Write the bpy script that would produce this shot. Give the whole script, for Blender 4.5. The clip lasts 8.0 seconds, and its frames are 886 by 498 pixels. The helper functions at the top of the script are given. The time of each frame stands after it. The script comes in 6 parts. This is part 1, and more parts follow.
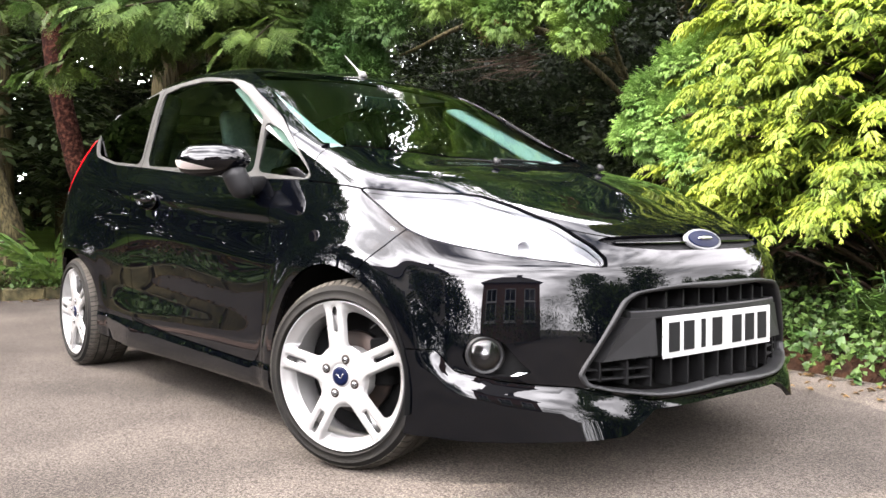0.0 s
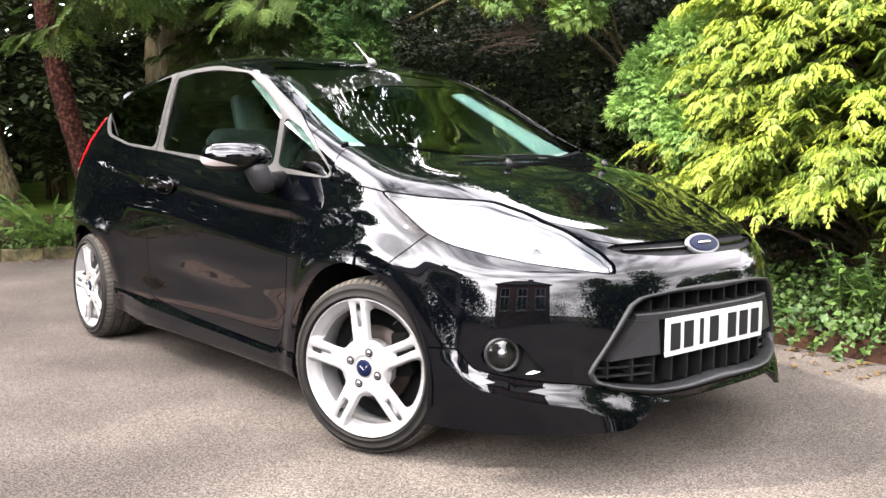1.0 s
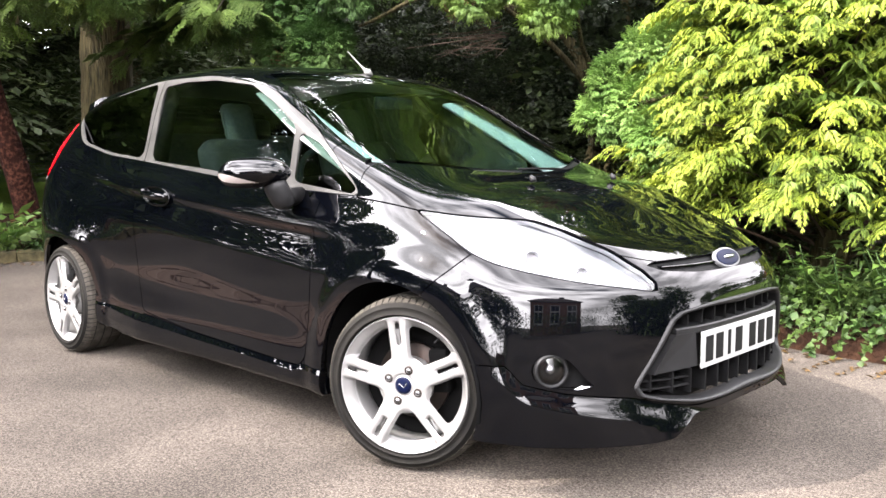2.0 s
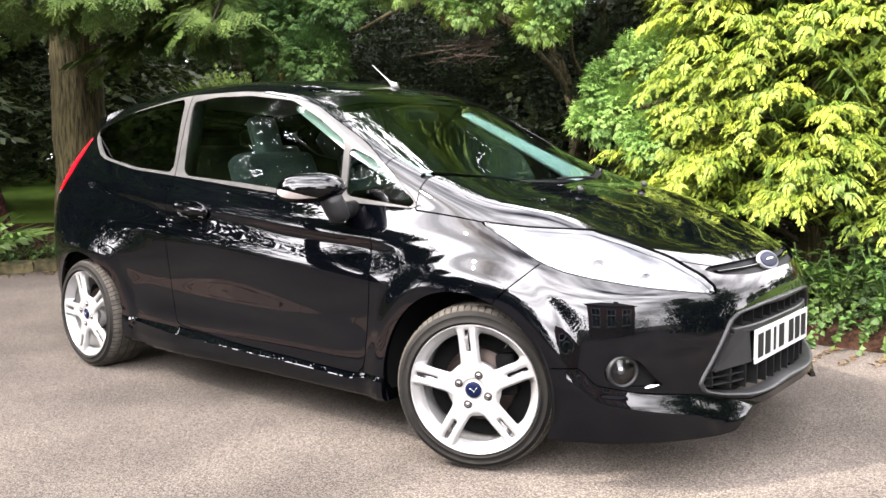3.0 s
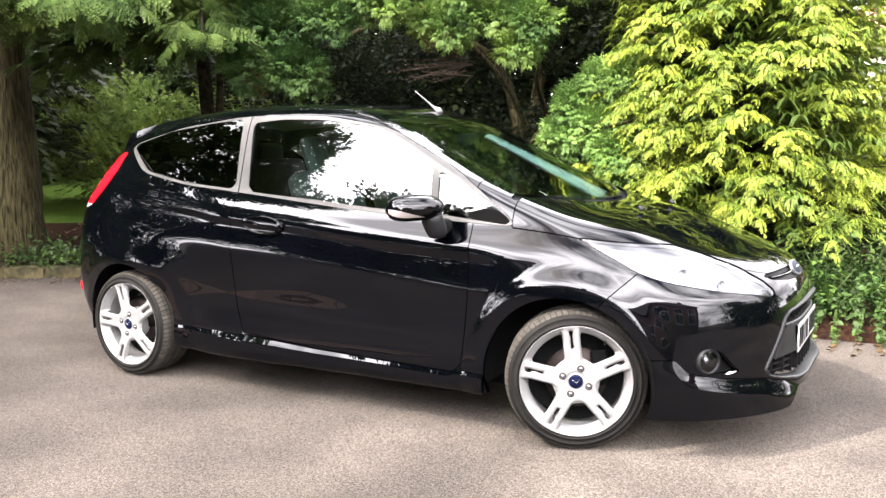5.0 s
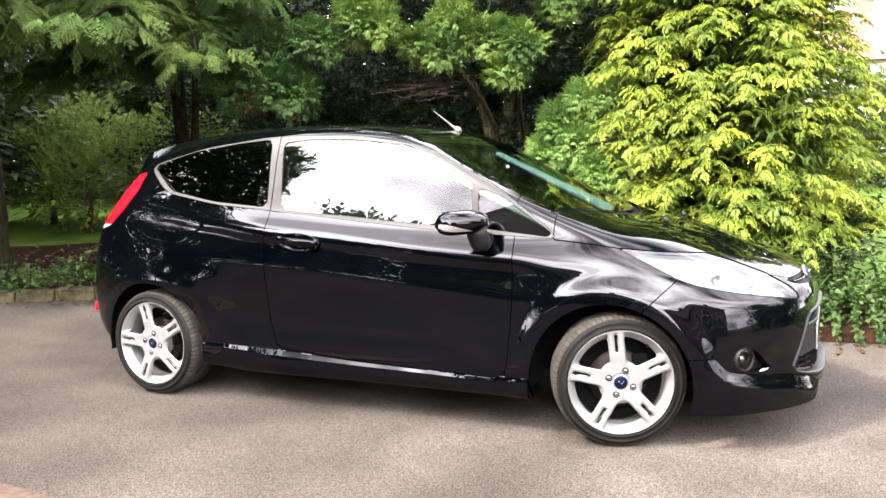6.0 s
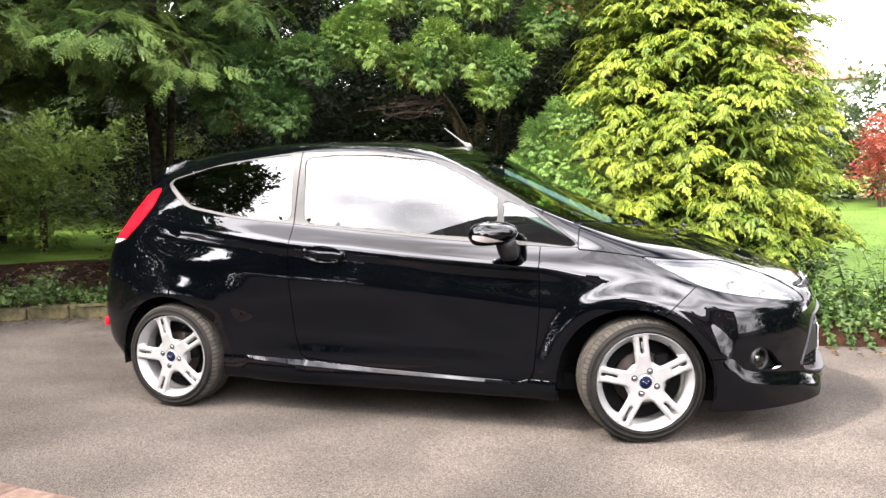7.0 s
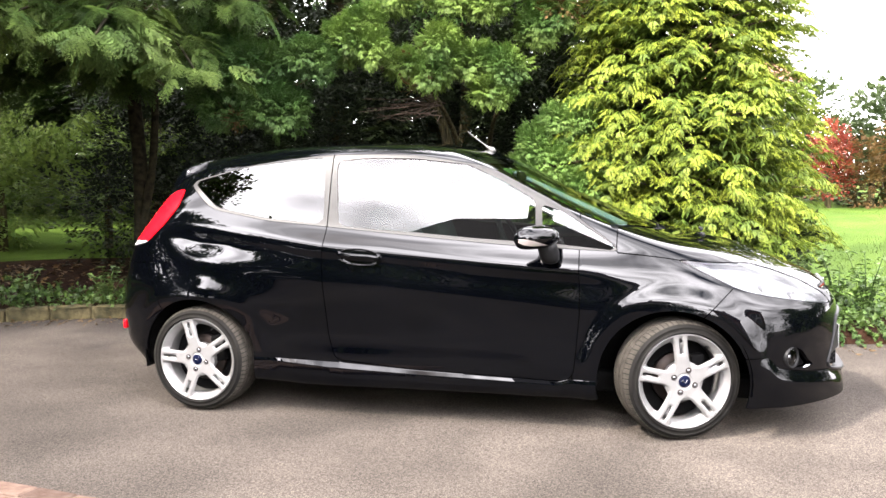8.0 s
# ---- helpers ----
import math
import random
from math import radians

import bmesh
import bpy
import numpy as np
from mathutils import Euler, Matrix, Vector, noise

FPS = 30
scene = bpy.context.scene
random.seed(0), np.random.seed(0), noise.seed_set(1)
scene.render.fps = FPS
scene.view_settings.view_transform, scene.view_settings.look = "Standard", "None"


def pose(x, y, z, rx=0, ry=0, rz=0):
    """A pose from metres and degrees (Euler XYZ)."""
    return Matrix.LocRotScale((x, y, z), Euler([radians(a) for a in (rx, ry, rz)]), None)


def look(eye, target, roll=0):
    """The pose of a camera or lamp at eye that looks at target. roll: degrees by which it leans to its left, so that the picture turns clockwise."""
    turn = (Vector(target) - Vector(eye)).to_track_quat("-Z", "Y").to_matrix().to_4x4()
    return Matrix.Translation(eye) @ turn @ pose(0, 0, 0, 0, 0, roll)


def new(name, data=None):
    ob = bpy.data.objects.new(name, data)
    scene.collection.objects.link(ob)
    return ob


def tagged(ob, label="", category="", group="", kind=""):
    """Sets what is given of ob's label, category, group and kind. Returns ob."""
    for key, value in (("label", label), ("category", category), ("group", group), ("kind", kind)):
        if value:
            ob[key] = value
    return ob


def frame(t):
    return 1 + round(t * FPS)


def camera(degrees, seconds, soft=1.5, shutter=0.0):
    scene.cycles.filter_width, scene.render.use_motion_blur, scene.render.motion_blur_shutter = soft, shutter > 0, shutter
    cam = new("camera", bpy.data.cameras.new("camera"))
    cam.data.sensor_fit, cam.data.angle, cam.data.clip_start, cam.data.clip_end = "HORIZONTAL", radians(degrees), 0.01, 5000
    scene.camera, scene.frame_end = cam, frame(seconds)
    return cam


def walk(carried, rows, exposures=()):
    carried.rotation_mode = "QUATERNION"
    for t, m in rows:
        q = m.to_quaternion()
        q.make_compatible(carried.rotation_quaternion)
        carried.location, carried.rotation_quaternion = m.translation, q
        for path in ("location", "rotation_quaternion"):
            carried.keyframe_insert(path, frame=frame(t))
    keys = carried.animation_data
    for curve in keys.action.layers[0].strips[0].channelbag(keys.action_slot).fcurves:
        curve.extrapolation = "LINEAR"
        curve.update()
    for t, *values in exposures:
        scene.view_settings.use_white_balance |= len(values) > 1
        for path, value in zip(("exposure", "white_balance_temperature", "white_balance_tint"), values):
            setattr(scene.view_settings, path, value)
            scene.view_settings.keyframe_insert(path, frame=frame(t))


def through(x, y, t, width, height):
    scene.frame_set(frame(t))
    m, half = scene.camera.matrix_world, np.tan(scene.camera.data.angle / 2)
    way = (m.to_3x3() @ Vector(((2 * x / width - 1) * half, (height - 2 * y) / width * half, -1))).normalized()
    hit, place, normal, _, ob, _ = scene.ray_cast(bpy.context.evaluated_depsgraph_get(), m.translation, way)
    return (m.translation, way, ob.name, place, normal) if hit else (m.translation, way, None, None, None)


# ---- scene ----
# The car's front axle stands over the origin; it points along +x, and its right side faces -y.
cam = camera(55.1, 8.0)
PATH = [
    (0, (2.101, -2.096, 0.727), (0.547, -0.838, 0.67), -0.2),
    (0.5, (2.169, -2.179, 0.831), (0.626, -0.913, 0.707), -0.4),
    (1, (2.155, -2.271, 0.903), (0.631, -0.989, 0.718), 0.1),
    (1.5, (2.034, -2.418, 0.956), (0.585, -1.056, 0.75), 0.3),
    (3, (1.701, -2.934, 1.053), (0.419, -1.413, 0.838), -1.1),
    (3.5, (1.552, -3.17, 1.086), (0.345, -1.591, 0.861), -1.0),
    (4, (1.459, -3.402, 1.13), (0.305, -1.785, 0.902), -0.5),
    (4.5, (1.326, -3.615, 1.168), (0.253, -1.944, 0.935), -0.4),
    (6, (0.798, -4.212, 1.184), (-0.038, -2.405, 0.995), -1.1),
    (6.5, (0.59, -4.384, 1.177), (-0.164, -2.539, 1.014), -1.3),
    (7, (0.449, -4.549, 1.176), (-0.236, -2.675, 1.025), -1.2),
    (7.5, (0.254, -4.657, 1.212), (-0.366, -2.761, 1.06), -1.2),
    (8, (-0.002, -4.753, 1.215), (-0.545, -2.835, 1.056), -0.8),
]
EXPOSURES = [(0, 1.50, 6600, 15), (4, 1.50, 6600, 15), (6.5, 1.18, 6600, 15), (8, 1.16, 6600, 15)]
walk(cam, [(t, look(eye, target, roll)) for t, eye, target, roll in PATH], EXPOSURES)

# ---- sky and sun: a bright day with broken cloud ----
SUN_ELEVATION, SUN_AZIMUTH = 46.0, 217.0     # degrees; the azimuth counts clockwise from +y, seen from above
world = bpy.data.worlds.new("sky")
scene.world = world
world.use_nodes = True
wt = world.node_tree
wt.nodes.clear()
sky = wt.nodes.new("ShaderNodeTexSky")
sky.sky_type, sky.sun_disc = "NISHITA", False
sky.sun_elevation, sky.sun_rotation = radians(SUN_ELEVATION), radians(SUN_AZIMUTH)
sky.dust_density, sky.ozone_density = 2.0, 1.0
direction = wt.nodes.new("ShaderNodeTexCoord")
stretch = wt.nodes.new("ShaderNodeMapping")
stretch.inputs["Scale"].default_value = (1.0, 1.0, 2.6)
clouds = wt.nodes.new("ShaderNodeTexNoise")
clouds.inputs["Scale"].default_value, clouds.inputs["Detail"].default_value, clouds.inputs["Roughness"].default_value = 2.2, 7.0, 0.55
cover = wt.nodes.new("ShaderNodeValToRGB")
cover.color_ramp.elements[0].position, cover.color_ramp.elements[1].position = 0.25, 0.52
height = wt.nodes.new("ShaderNodeSeparateXYZ")        # the cover thins out overhead
bank = wt.nodes.new("ShaderNodeMapRange")
bank.interpolation_type = "SMOOTHSTEP"
for key, value in (("From Min", 0.60), ("From Max", 0.82), ("To Min", 0.18), ("To Max", -0.16)):
    bank.inputs[key].default_value = value
heap = wt.nodes.new("ShaderNodeMath")
tint = wt.nodes.new("ShaderNodeVectorMath")           # a cool white
tint.operation = "MULTIPLY"
tint.inputs[1].default_value = (1.0, 1.0, 1.035)
belly = wt.nodes.new("ShaderNodeTexNoise")            # grey bellies and bright rims
belly.inputs["Scale"].default_value, belly.inputs["Detail"].default_value, belly.inputs["Roughness"].default_value = 2.6, 4.0, 0.5
body = wt.nodes.new("ShaderNodeMapRange")
for key, value in (("From Min", 0.36), ("From Max", 0.60), ("To Min", 0.40), ("To Max", 1.25)):
    body.inputs[key].default_value = value
shade = wt.nodes.new("ShaderNodeMath")
shade.operation = "MULTIPLY"
cloud_mix = wt.nodes.new("ShaderNodeMixRGB")
toward = wt.nodes.new("ShaderNodeVectorMath")          # clouds are brighter towards the sun
toward.operation = "DOT_PRODUCT"
toward.inputs[1].default_value = (math.sin(radians(SUN_AZIMUTH)) * math.cos(radians(SUN_ELEVATION)), math.cos(radians(SUN_AZIMUTH)) * math.cos(radians(SUN_ELEVATION)), math.sin(radians(SUN_ELEVATION)))
glow = wt.nodes.new("ShaderNodeMapRange")
glow.interpolation_type = "SMOOTHSTEP"
for key, value in (("From Min", -0.45), ("From Max", 0.95), ("To Min", 36.0), ("To Max", 118.0)):
    glow.inputs[key].default_value = value
sky_out = wt.nodes.new("ShaderNodeBackground")
sky_out.inputs["Strength"].default_value = 0.10
world_out = wt.nodes.new("ShaderNodeOutputWorld")
for a, b in ((direction.outputs["Generated"], toward.inputs[0]), (toward.outputs["Value"], glow.inputs["Value"]), (stretch.outputs[0], belly.inputs["Vector"]), (belly.outputs["Fac"], body.inputs["Value"]), (body.outputs[0], shade.inputs[0]), (glow.outputs[0], shade.inputs[1]), (shade.outputs[0], tint.inputs[0]), (tint.outputs[0], cloud_mix.inputs[2]), (direction.outputs["Generated"], stretch.inputs["Vector"]), (stretch.outputs[0], clouds.inputs["Vector"]), (direction.outputs["Generated"], height.inputs[0]), (height.outputs["Z"], bank.inputs["Value"]), (bank.outputs[0], heap.inputs[1]), (clouds.outputs["Fac"], heap.inputs[0]), (heap.outputs[0], cover.inputs[0]), (cover.outputs[0], cloud_mix.inputs[0]), (sky.outputs[0], cloud_mix.inputs[1]), (cloud_mix.outputs[0], sky_out.inputs["Color"]), (sky_out.outputs[0], world_out.inputs[0])):
    wt.links.new(a, b)
sun = new("sun", bpy.data.lights.new("sun", "SUN"))
sun.data.energy, sun.data.angle, sun.data.color = 5.0, radians(0.9), (1.0, 0.94, 0.84)
az, el = radians(SUN_AZIMUTH), radians(SUN_ELEVATION)
sun.matrix_world = look((math.sin(az) * math.cos(el) * 30, math.cos(az) * math.cos(el) * 30, math.sin(el) * 30), (0, 0, 0))

# ---- materials ----
def shader(name, colour, rough=0.5, metal=0.0, second=None, scale=8.0, detail=6.0, low=0.35, high=0.65, bump=0.0, bump_scale=80.0, depth=0.004, coat=0.0, specular=0.5, rough_var=0.0, random_tone=0.0, island=False):
    """A principled surface: a base colour broken by a second one at one scale, fine relief at another, and a tone that differs from piece to piece."""
    m = bpy.data.materials.new(name)
    m.use_nodes = True
    n, l = m.node_tree.nodes, m.node_tree.links
    b = n["Principled BSDF"]
    b.inputs["Roughness"].default_value, b.inputs["Metallic"].default_value = rough, metal
    b.inputs["Coat Weight"].default_value, b.inputs["Coat Roughness"].default_value = coat, 0.02
    b.inputs["Specular IOR Level"].default_value = specular
    where = n.new("ShaderNodeTexCoord")
    out = None
    if second is not None:
        tex = n.new("ShaderNodeTexNoise")
        tex.inputs["Scale"].default_value, tex.inputs["Detail"].default_value = scale, detail
        l.new(where.outputs["Object"], tex.inputs["Vector"])
        ramp = n.new("ShaderNodeValToRGB")
        ramp.color_ramp.elements[0].position, ramp.color_ramp.elements[1].position = low, high
        ramp.color_ramp.elements[0].color, ramp.color_ramp.elements[1].color = (*colour, 1), (*second, 1)
        l.new(tex.outputs["Fac"], ramp.inputs[0])
        out = ramp.outputs[0]
        if rough_var:
            mr = n.new("ShaderNodeMapRange")
            mr.inputs["To Min"].default_value, mr.inputs["To Max"].default_value = rough - rough_var, rough + rough_var
            l.new(tex.outputs["Fac"], mr.inputs["Value"])
            l.new(mr.outputs[0], b.inputs["Roughness"])
    else:
        rgb = n.new("ShaderNodeRGB")
        rgb.outputs[0].default_value = (*colour, 1)
        out = rgb.outputs[0]
    if random_tone:
        if island:
            geo = n.new("ShaderNodeNewGeometry")
            src = geo.outputs["Random Per Island"]
        else:
            src = n.new("ShaderNodeObjectInfo").outputs["Random"]
        mr = n.new("ShaderNodeMapRange")
        mr.inputs["To Min"].default_value, mr.inputs["To Max"].default_value = 1 - random_tone, 1 + random_tone
        l.new(src, mr.inputs["Value"])
        hsv = n.new("ShaderNodeHueSaturation")
        l.new(mr.outputs[0], hsv.inputs["Value"])
        l.new(out, hsv.inputs["Color"])
        out = hsv.outputs[0]
    l.new(out, b.inputs["Base Color"])
    if bump:
        tex = n.new("ShaderNodeTexNoise")
        tex.inputs["Scale"].default_value, tex.inputs["Detail"].default_value = bump_scale, 4.0
        l.new(where.outputs["Object"], tex.inputs["Vector"])
        bp = n.new("ShaderNodeBump")
        bp.inputs["Strength"].default_value, bp.inputs["Distance"].default_value = bump, depth
        l.new(tex.outputs["Fac"], bp.inputs["Height"])
        l.new(bp.outputs[0], b.inputs["Normal"])
    return m


def pane(name, tint, ior=1.5, rough=0.0):
    """A thin pane: tinted see-through with a Fresnel gloss."""
    m = bpy.data.materials.new(name)
    m.use_nodes = True
    n, l = m.node_tree.nodes, m.node_tree.links
    n.remove(n["Principled BSDF"])
    clear, gloss, mix, fres = n.new("ShaderNodeBsdfTransparent"), n.new("ShaderNodeBsdfGlossy"), n.new("ShaderNodeMixShader"), n.new("ShaderNodeFresnel")
    clear.inputs[0].default_value, gloss.inputs["Roughness"].default_value = (*tint, 1), rough
    fres.inputs["IOR"].default_value = ior
    l.new(fres.outputs[0], mix.inputs[0])
    l.new(clear.outputs[0], mix.inputs[1])
    l.new(gloss.outputs[0], mix.inputs[2])
    l.new(mix.outputs[0], n["Material Output"].inputs[0])
    return m


def leaf(name, colour, second, scale=1.6, through=0.25, tone=0.3):
    """Leaves: two greens in patches, every leaf a tone of its own, some light passing through."""
    m = shader(name, colour, 0.55, second=second, scale=scale, detail=3.0, random_tone=tone, island=True, specular=0.3)
    n, l = m.node_tree.nodes, m.node_tree.links
    b = n["Principled BSDF"]
    source = b.inputs["Base Color"].links[0].from_socket
    tl, mix = n.new("ShaderNodeBsdfTranslucent"), n.new("ShaderNodeMixShader")
    mix.inputs[0].default_value = through
    l.new(source, tl.inputs[0])
    l.new(b.outputs[0], mix.inputs[1])
    l.new(tl.outputs[0], mix.inputs[2])
    l.new(mix.outputs[0], n["Material Output"].inputs[0])
    return m


def asphalt():
    """Worn asphalt: pale and dark grit, broad stains, a rough relief."""
    m = shader("asphalt", (0.0425, 0.0362, 0.0304), 0.95, second=(0.0668, 0.0573, 0.0482), scale=0.8, detail=9, low=0.3, high=0.7, specular=0.1, bump=1.0, bump_scale=260, depth=0.006)
    n, l = m.node_tree.nodes, m.node_tree.links
    b = n["Principled BSDF"]
    b.inputs["Diffuse Roughness"].default_value = 1.0
    tone = b.inputs["Base Color"].links[0].from_socket
    where = n.new("ShaderNodeTexCoord")
    for kind, size, lo, hi, a, z in (("n", 0.45, 0.35, 0.65, 0.86, 1.12), ("n", 1.7, 0.35, 0.65, 0.86, 1.14), ("n", 150.0, 0.36, 0.64, 0.50, 1.50), ("n", 420.0, 0.32, 0.68, 0.5, 1.5)):
        tex = n.new("ShaderNodeTexNoise")
        tex.inputs["Scale"].default_value, tex.inputs["Detail"].default_value = size, 2.0
        l.new(where.outputs["Object"], tex.inputs["Vector"])
        mr = n.new("ShaderNodeMapRange")
        for key, value in (("From Min", lo), ("From Max", hi), ("To Min", a), ("To Max", z)):
            mr.inputs[key].default_value = value
        l.new(tex.outputs["Fac"], mr.inputs["Value"])
        mix = n.new("ShaderNodeVectorMath")
        mix.operation = "MULTIPLY"
        l.new(tone, mix.inputs[0])
        l.new(mr.outputs[0], mix.inputs[1])
        tone = mix.outputs[0]
    l.new(tone, b.inputs["Base Color"])
    return m


PAINT = shader("black_paint", (0.0003, 0.00042, 0.0008), 0.5, second=(0.0006, 0.00075, 0.0013), scale=3.0, coat=1.0, specular=0.0)
PAINT.node_tree.nodes["Principled BSDF"].inputs["Coat IOR"].default_value = 1.42
PAINT.node_tree.nodes["Principled BSDF"].inputs["Coat Roughness"].default_value = 0.012
INNER = shader("dark_inner_shell", (0.004, 0.004, 0.004), 0.9, specular=0.05)
TRIM = shader("grey_window_trim", (0.025, 0.0245, 0.023), 0.42, specular=0.3, second=(0.035, 0.034, 0.032), scale=14, rough_var=0.08)
PLASTIC = shader("black_plastic", (0.0030, 0.0030, 0.0032), 0.6, second=(0.0048, 0.0048, 0.0050), scale=30, specular=0.08, bump=0.25, bump_scale=700, depth=0.001)
GREY_PLASTIC = shader("grey_plastic", (0.0068, 0.0069, 0.0072), 0.45, second=(0.0095, 0.0095, 0.0100), scale=25, specular=0.2, bump=0.15, bump_scale=500, depth=0.001)
SMOKED = shader("smoked_chrome", (0.22, 0.22, 0.23), 0.25, metal=0.9)
CHROME = shader("chrome", (0.60, 0.61, 0.62), 0.1, metal=1.0)
BADGE_RING = shader("dull_chrome_ring", (0.085, 0.086, 0.088), 0.35, specular=0.3)
REFLECTOR = shader("lamp_reflector", (0.40, 0.40, 0.41), 0.3, metal=0.35, second=(0.28, 0.28, 0.29), scale=9, low=0.42, high=0.6)
ALLOY = shader("silver_alloy", (0.22, 0.218, 0.214), 0.38, metal=0.3, second=(0.178, 0.175, 0.170), scale=9, coat=0.4, rough_var=0.08)
RUBBER = shader("tyre_rubber", (0.0042, 0.0040, 0.0037), 0.75, specular=0.12, second=(0.0090, 0.0082, 0.0068), scale=12, bump=0.3, bump_scale=260, depth=0.002)
TREAD = shader("tyre_tread_dusty", (0.029, 0.026, 0.0215), 0.9, specular=0.12, second=(0.052, 0.046, 0.038), scale=25, bump=0.4, bump_scale=200, depth=0.002)
BRAKE = shader("brake_steel", (0.012, 0.0095, 0.008), 0.5, metal=0.7, second=(0.024, 0.015, 0.011), scale=18)
RED_LENS = shader("red_lens", (0.44, 0.0025, 0.007), 0.25, coat=0.35, specular=0.2, second=(0.58, 0.006, 0.012), scale=40)
WHITE_LENS = shader("pale_lens", (0.45, 0.444, 0.432), 0.15, coat=1.0)
AMBER = shader("mirror_indicator_lens", (0.26, 0.225, 0.21), 0.2, coat=0.6)
BADGE_BLUE = shader("badge_blue", (0.003, 0.0048, 0.017), 0.4, specular=0.05)
PLATE_WHITE = shader("plate_white", (0.30, 0.30, 0.293), 0.35, second=(0.265, 0.265, 0.258), scale=20)
PLATE_INK = shader("plate_ink", (0.006, 0.006, 0.0065), 0.5, specular=0.1)
SEAT = shader("seat_cloth", (0.028, 0.035, 0.034), 0.9, second=(0.042, 0.049, 0.047), scale=60, bump=0.4, bump_scale=500)
SEAT_DARK = shader("dark_seat_cloth", (0.010, 0.012, 0.012), 0.9, second=(0.016, 0.018, 0.018), scale=60, bump=0.4, bump_scale=500)
HEADLINE = shader("pale_headlining", (0.3375, 0.345, 0.33), 0.9, second=(0.375, 0.375, 0.36), scale=40)
GLASS = pane("clear_glass", (0.60, 0.76, 0.69), 1.70)
SCREEN = pane("windscreen_glass", (0.64, 0.90, 0.84), 1.62)
PRIVACY = pane("privacy_glass", (0.06, 0.065, 0.06), 1.65)
LENS = pane("lamp_glass", (0.95, 0.96, 0.97), 1.6)
ASPHALT = asphalt()
SOIL = shader("bed_soil", (0.010, 0.0055, 0.0038), 0.95, specular=0.05, second=(0.026, 0.0125, 0.007), scale=9, bump=0.8, bump_scale=40, depth=0.02)
LAWN = shader("lawn", (0.045, 0.082, 0.010), 0.95, specular=0.1, second=(0.072, 0.118, 0.017), scale=1.4, bump=0.8, bump_scale=60, depth=0.02)
GRASS = leaf("grass_blade", (0.050, 0.086, 0.011), (0.075, 0.120, 0.018), scale=1.2)
STONE = shader("kerb_stone", (0.026, 0.025, 0.013), 0.9, specular=0.15, second=(0.092, 0.076, 0.038), scale=11, bump=0.7, bump_scale=45, depth=0.012, random_tone=0.25)
PAVER = shader("clay_paver", (0.064, 0.040, 0.030), 0.9, specular=0.15, second=(0.092, 0.064, 0.050), scale=22, bump=0.5, bump_scale=90, random_tone=0.25)
BARK = shader("grey_brown_bark", (0.012, 0.0100, 0.0048), 0.95, second=(0.072, 0.060, 0.027), scale=42, detail=5, low=0.34, high=0.70, specular=0.15, bump=1.0, bump_scale=52, depth=0.030)
for bark in (BARK,):                                  # furrows run up the stem
    for tex in [q for q in bark.node_tree.nodes if q.type == "TEX_NOISE"]:
        m = bark.node_tree.nodes.new("ShaderNodeMapping")
        m.inputs["Scale"].default_value = (1.0, 1.0, 0.13)
        bark.node_tree.links.new(tex.inputs["Vector"].links[0].from_socket, m.inputs["Vector"])
        bark.node_tree.links.new(m.outputs[0], tex.inputs["Vector"])
# dark copy of the bark: the canopy's shade is put into the colour
SHADED_BARK = shader("shaded_stem_bark", (0.006, 0.0055, 0.0035), 0.95, specular=0.1, second=(0.026, 0.022, 0.012), scale=20, bump=0.8)
RED_BARK = shader("red_bark", (0.0115, 0.0032, 0.0020), 0.95, specular=0.1, second=(0.066, 0.026, 0.016), scale=26, low=0.45, high=0.72, bump=1.0, bump_scale=40, depth=0.02)
TWIG = shader("bare_twig", (0.0432, 0.0252, 0.0162), 0.95, second=(0.072, 0.0468, 0.0324), scale=20)
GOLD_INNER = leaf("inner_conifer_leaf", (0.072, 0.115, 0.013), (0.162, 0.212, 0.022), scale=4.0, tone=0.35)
# the crown's inner shade is put into this darker leaf colour
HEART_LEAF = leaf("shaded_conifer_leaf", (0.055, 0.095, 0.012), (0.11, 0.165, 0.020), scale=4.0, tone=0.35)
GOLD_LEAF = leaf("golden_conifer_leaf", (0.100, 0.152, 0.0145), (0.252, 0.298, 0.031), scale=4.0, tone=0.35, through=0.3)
GREEN_LEAF = leaf("fresh_conifer_leaf", (0.115, 0.215, 0.046), (0.235, 0.36, 0.088), scale=3.0)
YEW_LEAF = leaf("yew_leaf", (0.052, 0.110, 0.021), (0.160, 0.240, 0.044), scale=2.5)
# deep shade beneath the trees is put into this near-black leaf colour
DEEP_SHADE_LEAF = leaf("deep_shade_leaf", (0.00625, 0.011, 0.00325), (0.01313, 0.02063, 0.005625), scale=1.0)
# dark conifer green, with shade put into its tone as well
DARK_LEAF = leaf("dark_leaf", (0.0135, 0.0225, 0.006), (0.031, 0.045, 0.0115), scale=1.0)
CEDAR_LEAF = leaf("cedar_leaf", (0.02484, 0.04968, 0.01087), (0.0621, 0.0962, 0.02173), scale=2.0)
# shaded copy of the yew leaf: the shade is put into the colour
SHADED_YEW = leaf("shaded_yew_leaf", (0.028, 0.070, 0.016), (0.078, 0.142, 0.032), scale=2.5)
# yellow-green, brightened in place of sunlight that doesn't reach these shrubs
SUNLIT_LEAF = leaf("sunlit_shrub_leaf", (0.075, 0.125, 0.024), (0.165, 0.225, 0.045), scale=2.0)
SPRAY_LEAF = leaf("light_spray_leaf", (0.038, 0.077, 0.018), (0.099, 0.147, 0.033), scale=2.0, through=0.35)
